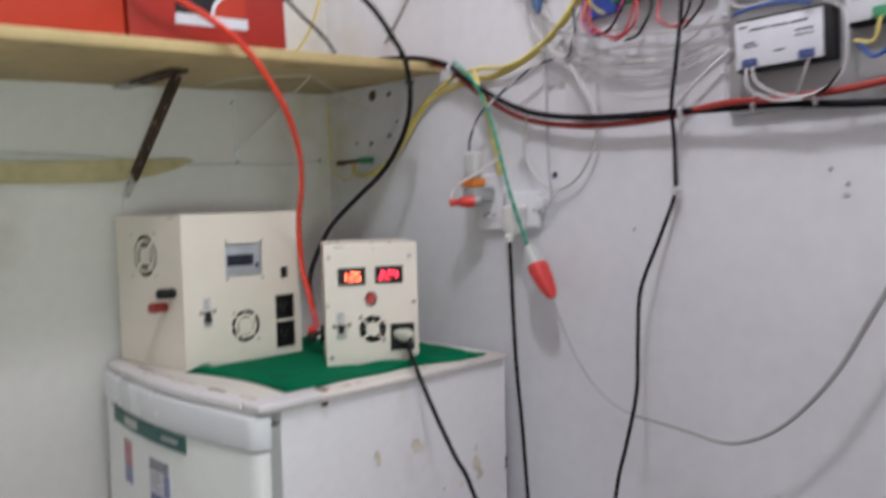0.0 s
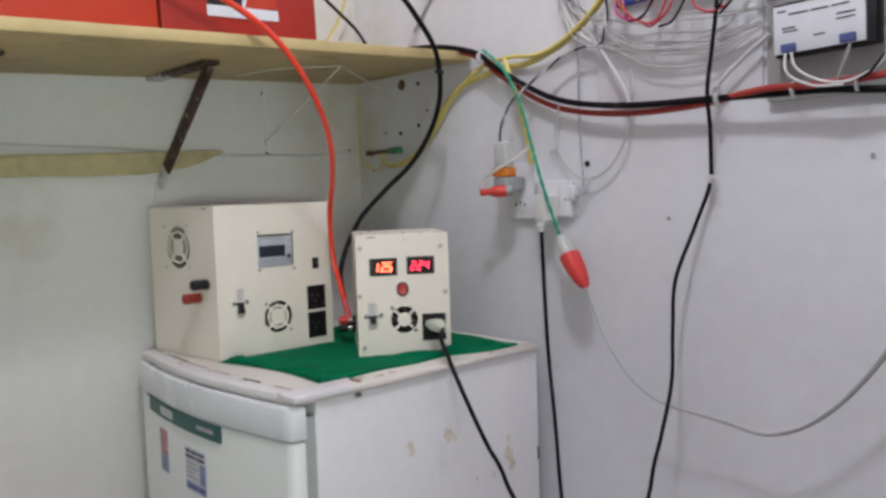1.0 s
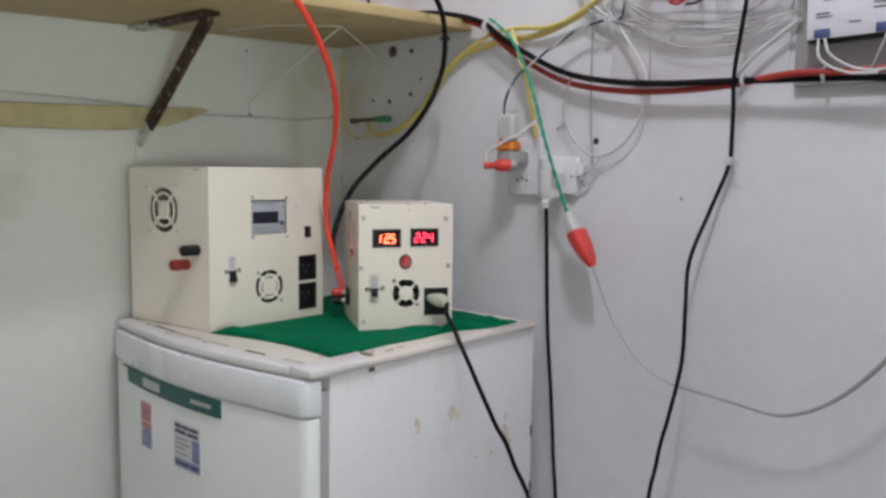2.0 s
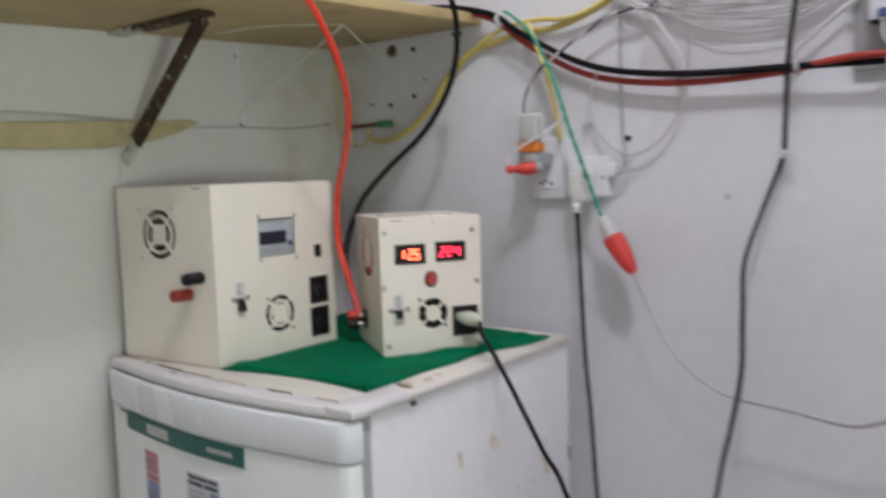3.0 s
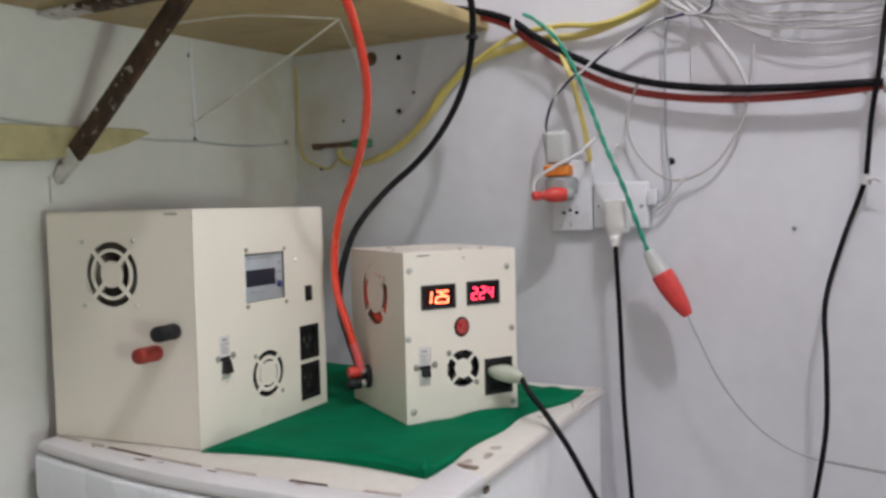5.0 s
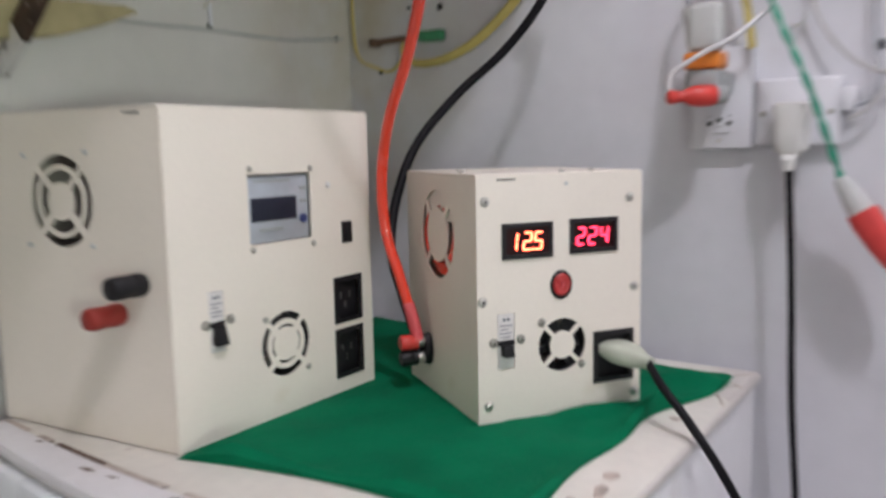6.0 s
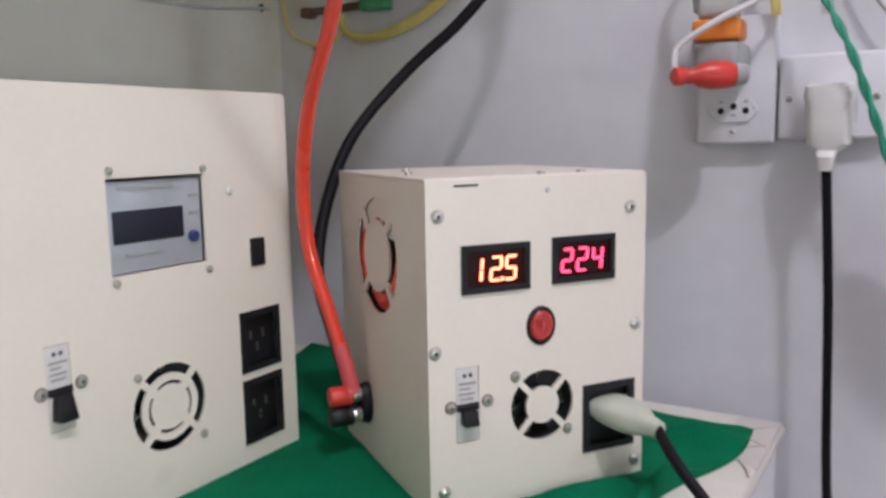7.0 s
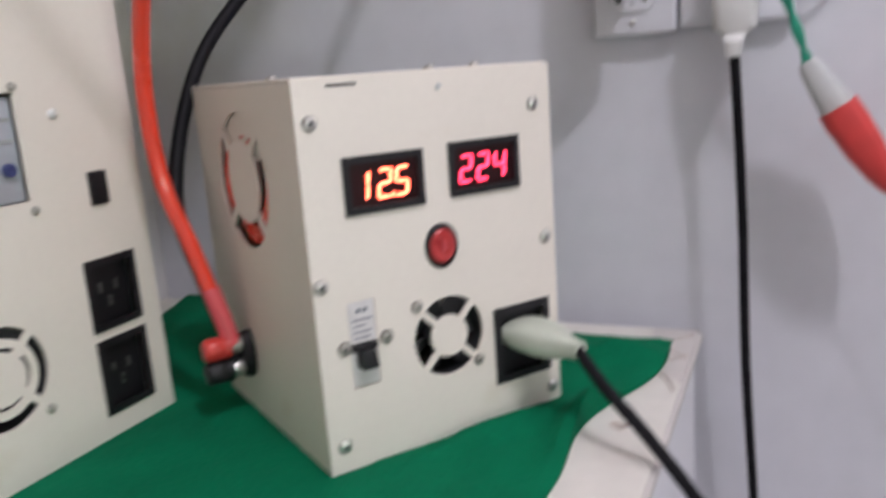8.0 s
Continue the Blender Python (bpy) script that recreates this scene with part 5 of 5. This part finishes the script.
kb = thing("junction_box", pose(0.955, -0.013, 2.0, 0, -5), "black junction box on the mounting panel", "junction box")
part("housing", box(0, 0.40, -0.04, 0, 0.0, 0.16, 0.004), BLACK, kb)
lamp_h = thing("pilot_lamp", pose(0.612, -0.003, 2.0), "grey-blue pilot lamp holder with an orange band", "pilot lamp")
part("body", box(-0.012, 0.022, -0.04, 0, 0.055, 0.13, 0.005), GREYL, lamp_h)
part("band", box(-0.006, 0.022, -0.042, 0, 0.038, 0.055, 0.004), ORANGE, lamp_h, "orange band")
part("tip", lathe([(0.011, 0.038), (0.0125, 0.03), (0.010, 0.012), (0.004, 0.0)], pose(0.008, -0.02, 0), 16), BLUEL, lamp_h, "blue tip")
part("side_cap", lathe([(0.008, 0), (0.010, 0.01), (0.010, 0.03), (0.006, 0.034)], pose(-0.01, -0.02, 0.07, 0, -80), 16), BLUEL, lamp_h)

# hook-up wires below the boards
hooks = [
    ((0.728, 1.998), (0.734, 1.955), (0.775, 1.938), (0.800, 1.985), MAGW), ((0.735, 2.00), (0.752, 1.950), (0.800, 1.930), (0.822, 1.985), REDW),
    ((0.800, 1.985), (0.785, 1.945), (0.755, 1.938), (0.742, 1.962), RUBBER), ((0.822, 1.986), (0.825, 1.945), (0.795, 1.925), (0.775, 1.930), REDW),
    ((0.845, 1.985), (0.850, 1.955), (0.828, 1.926), (0.800, 1.924), RUBBER), ((0.862, 1.985), (0.862, 1.945), (0.885, 1.928), (0.905, 1.935), REDW),
    ((0.905, 1.985), (0.912, 1.955), (0.900, 1.932), (0.885, 1.928), RUBBER), ((0.92, 1.99), (0.932, 1.955), (0.915, 1.935), (0.895, 1.925), RUBBER),
    ((0.72, 2.04), (0.735, 2.02), (0.748, 1.985), (0.765, 1.968), YELLOW), ((0.745, 2.05), (0.752, 2.01), (0.735, 1.975), (0.742, 1.955), ORANGE),
]
for k, (a, b, c, d, mm) in enumerate(hooks):
    cable("hookup_wire", [(a[0], -0.042, a[1]), (b[0], -0.056, b[1]), (c[0], -0.054, c[1]), (d[0], -0.044, d[1])], 0.0019, mm, "thin coloured hook-up wire looped below the boards", "wire", "hook-up wires", step=0.006, seg=7)
# loose white wires
rnd = random.Random(7)
for k in range(9):
    x0 = 0.63 + 0.03 * rnd.random()
    z0 = 1.985 - 0.007 * k + 0.02 * rnd.random()
    sag = 0.03 + 0.06 * rnd.random()
    x1 = 0.93 + 0.03 * rnd.random()
    z1 = 1.92 + 0.035 * rnd.random() - 0.004 * k
    pts = [(x0 - 0.03, -0.02, z0 + 0.06), (x0, -0.02 - 0.002 * (k % 4), z0), (x0 + 0.09, -0.022, z0 - sag * 0.8), (0.80, -0.024 - 0.002 * (k % 3), max(1.845, z0 - sag)), (0.88, -0.022, (z0 + z1) / 2 - sag * 0.7), (x1, -0.02, z1)]
    pts = [(x + 0.012 * (rnd.random() - 0.5), y, z + 0.014 * (rnd.random() - 0.5)) for x, y, z in pts]
    cable("white_wire", pts, 0.0011 + 0.0005 * rnd.random(), CURL, "loose white wire sagging between the boards", "wire", "loose white wires", step=0.012, seg=6)
for pts in ([(0.655, -0.02, 1.94), (0.69, -0.022, 1.895), (0.721, -0.024, 1.849), (0.735, -0.026, 1.815)], [(0.955, -0.02, 1.89), (0.92, -0.022, 1.865), (0.88, -0.022, 1.83), (0.862, -0.02, 1.80)], [(0.60, -0.02, 2.0), (0.625, -0.02, 1.955), (0.66, -0.02, 1.925), (0.70, -0.02, 1.905)]):
    cable("white_wire", pts, 0.003, WHITEW, "thicker white lead crossing the backing board", "wire", "loose white wires", seg=8)
tw2 = thing("twisted_pair", pose(0, 0, 0), "blue and white twisted pair running to the adapter", "cable")
centre = smooth_path([(0.700, -0.03, 1.995), (0.690, -0.03, 1.925), (0.65, -0.03, 1.918), (0.615, -0.030, 1.912), (0.565, -0.036, 1.885), (0.522, -0.040, 1.858), (0.490, -0.040, 1.835), (0.477, -0.036, 1.815), (0.466, -0.036, 1.79), (0.468, -0.038, 1.772)], 0.004)
for ph, mm in ((0, WHITEW), (math.pi, NAVYW)):
    pts = [p + Vector((math.cos(i * 0.5 + ph), math.sin(i * 0.5 + ph), 0.4 * math.sin(i * 0.5 + ph))) * 0.0018 for i, p in enumerate(centre)]
    part("strand", tube(pts, 0.0019, 7), mm, tw2)
part("sleeve", tube([Vector((0.469, -0.040, 1.776)), Vector((0.472, -0.040, 1.755)), Vector((0.474, -0.040, 1.74))], 0.006), GREYL, tw2, "grey sleeve")
for pts, mm in (([(0.993, 1.857), (1.002, 1.835), (1.035, 1.815), (1.075, 1.814), (1.105, 1.835), (1.113, 1.875), (1.105, 1.915), (1.07, 1.935)], WHITEW), ([(0.985, 1.857), (0.990, 1.830), (1.02, 1.812), (1.06, 1.808)], WHITEW), ([(1.066, 1.857), (1.060, 1.835), (1.050, 1.812)], GREYW), ([(1.05, 1.812), (1.085, 1.816), (1.106, 1.84)], RUBBER), ([(0.968, 1.93), (1.00, 1.935), (1.04, 1.934), (1.07, 1.926)], BLUEW), ([(0.960, 1.985), (0.965, 1.95), (0.985, 1.938), (1.05, 1.942), (1.08, 1.93)], WHITEW)):
    cable("module_wire", [(x, -0.042 - 0.004 * (i % 2), z) for i, (x, z) in enumerate(pts)], 0.0019, mm, "thin wire looped at the control module", "wire", "module wires", step=0.006, seg=7)
for pts, mm in (([(1.150, 1.896), (1.142, 1.868), (1.120, 1.872)], YELLOWP), ([(1.158, 1.896), (1.160, 1.862), (1.142, 1.850), (1.125, 1.868)], BLUEW), ([(1.195, 1.896), (1.20, 1.873), (1.23, 1.868)], GREENW)):
    cable("module_wire", [(x, -0.044, z) for x, z in pts], 0.0024, mm, "thin wire looped at the control module", "wire", "module wires", step=0.006, seg=7)
for k, mm in enumerate((REDW, RUBBER, YELLOW, REDW, WHITEW)):
    cable("rail_wire", [(0.940, -0.046, 1.972 + 0.004 * k), (0.975, -0.05, 1.985 + 0.003 * k), (1.04, -0.058, 1.992 + 0.003 * k), (1.11, -0.060, 1.988 + 0.003 * k), (1.25, -0.06, 1.985)], 0.0021, mm, "coloured wire along the junction box", "wire", "rail wires", step=0.012, seg=6)
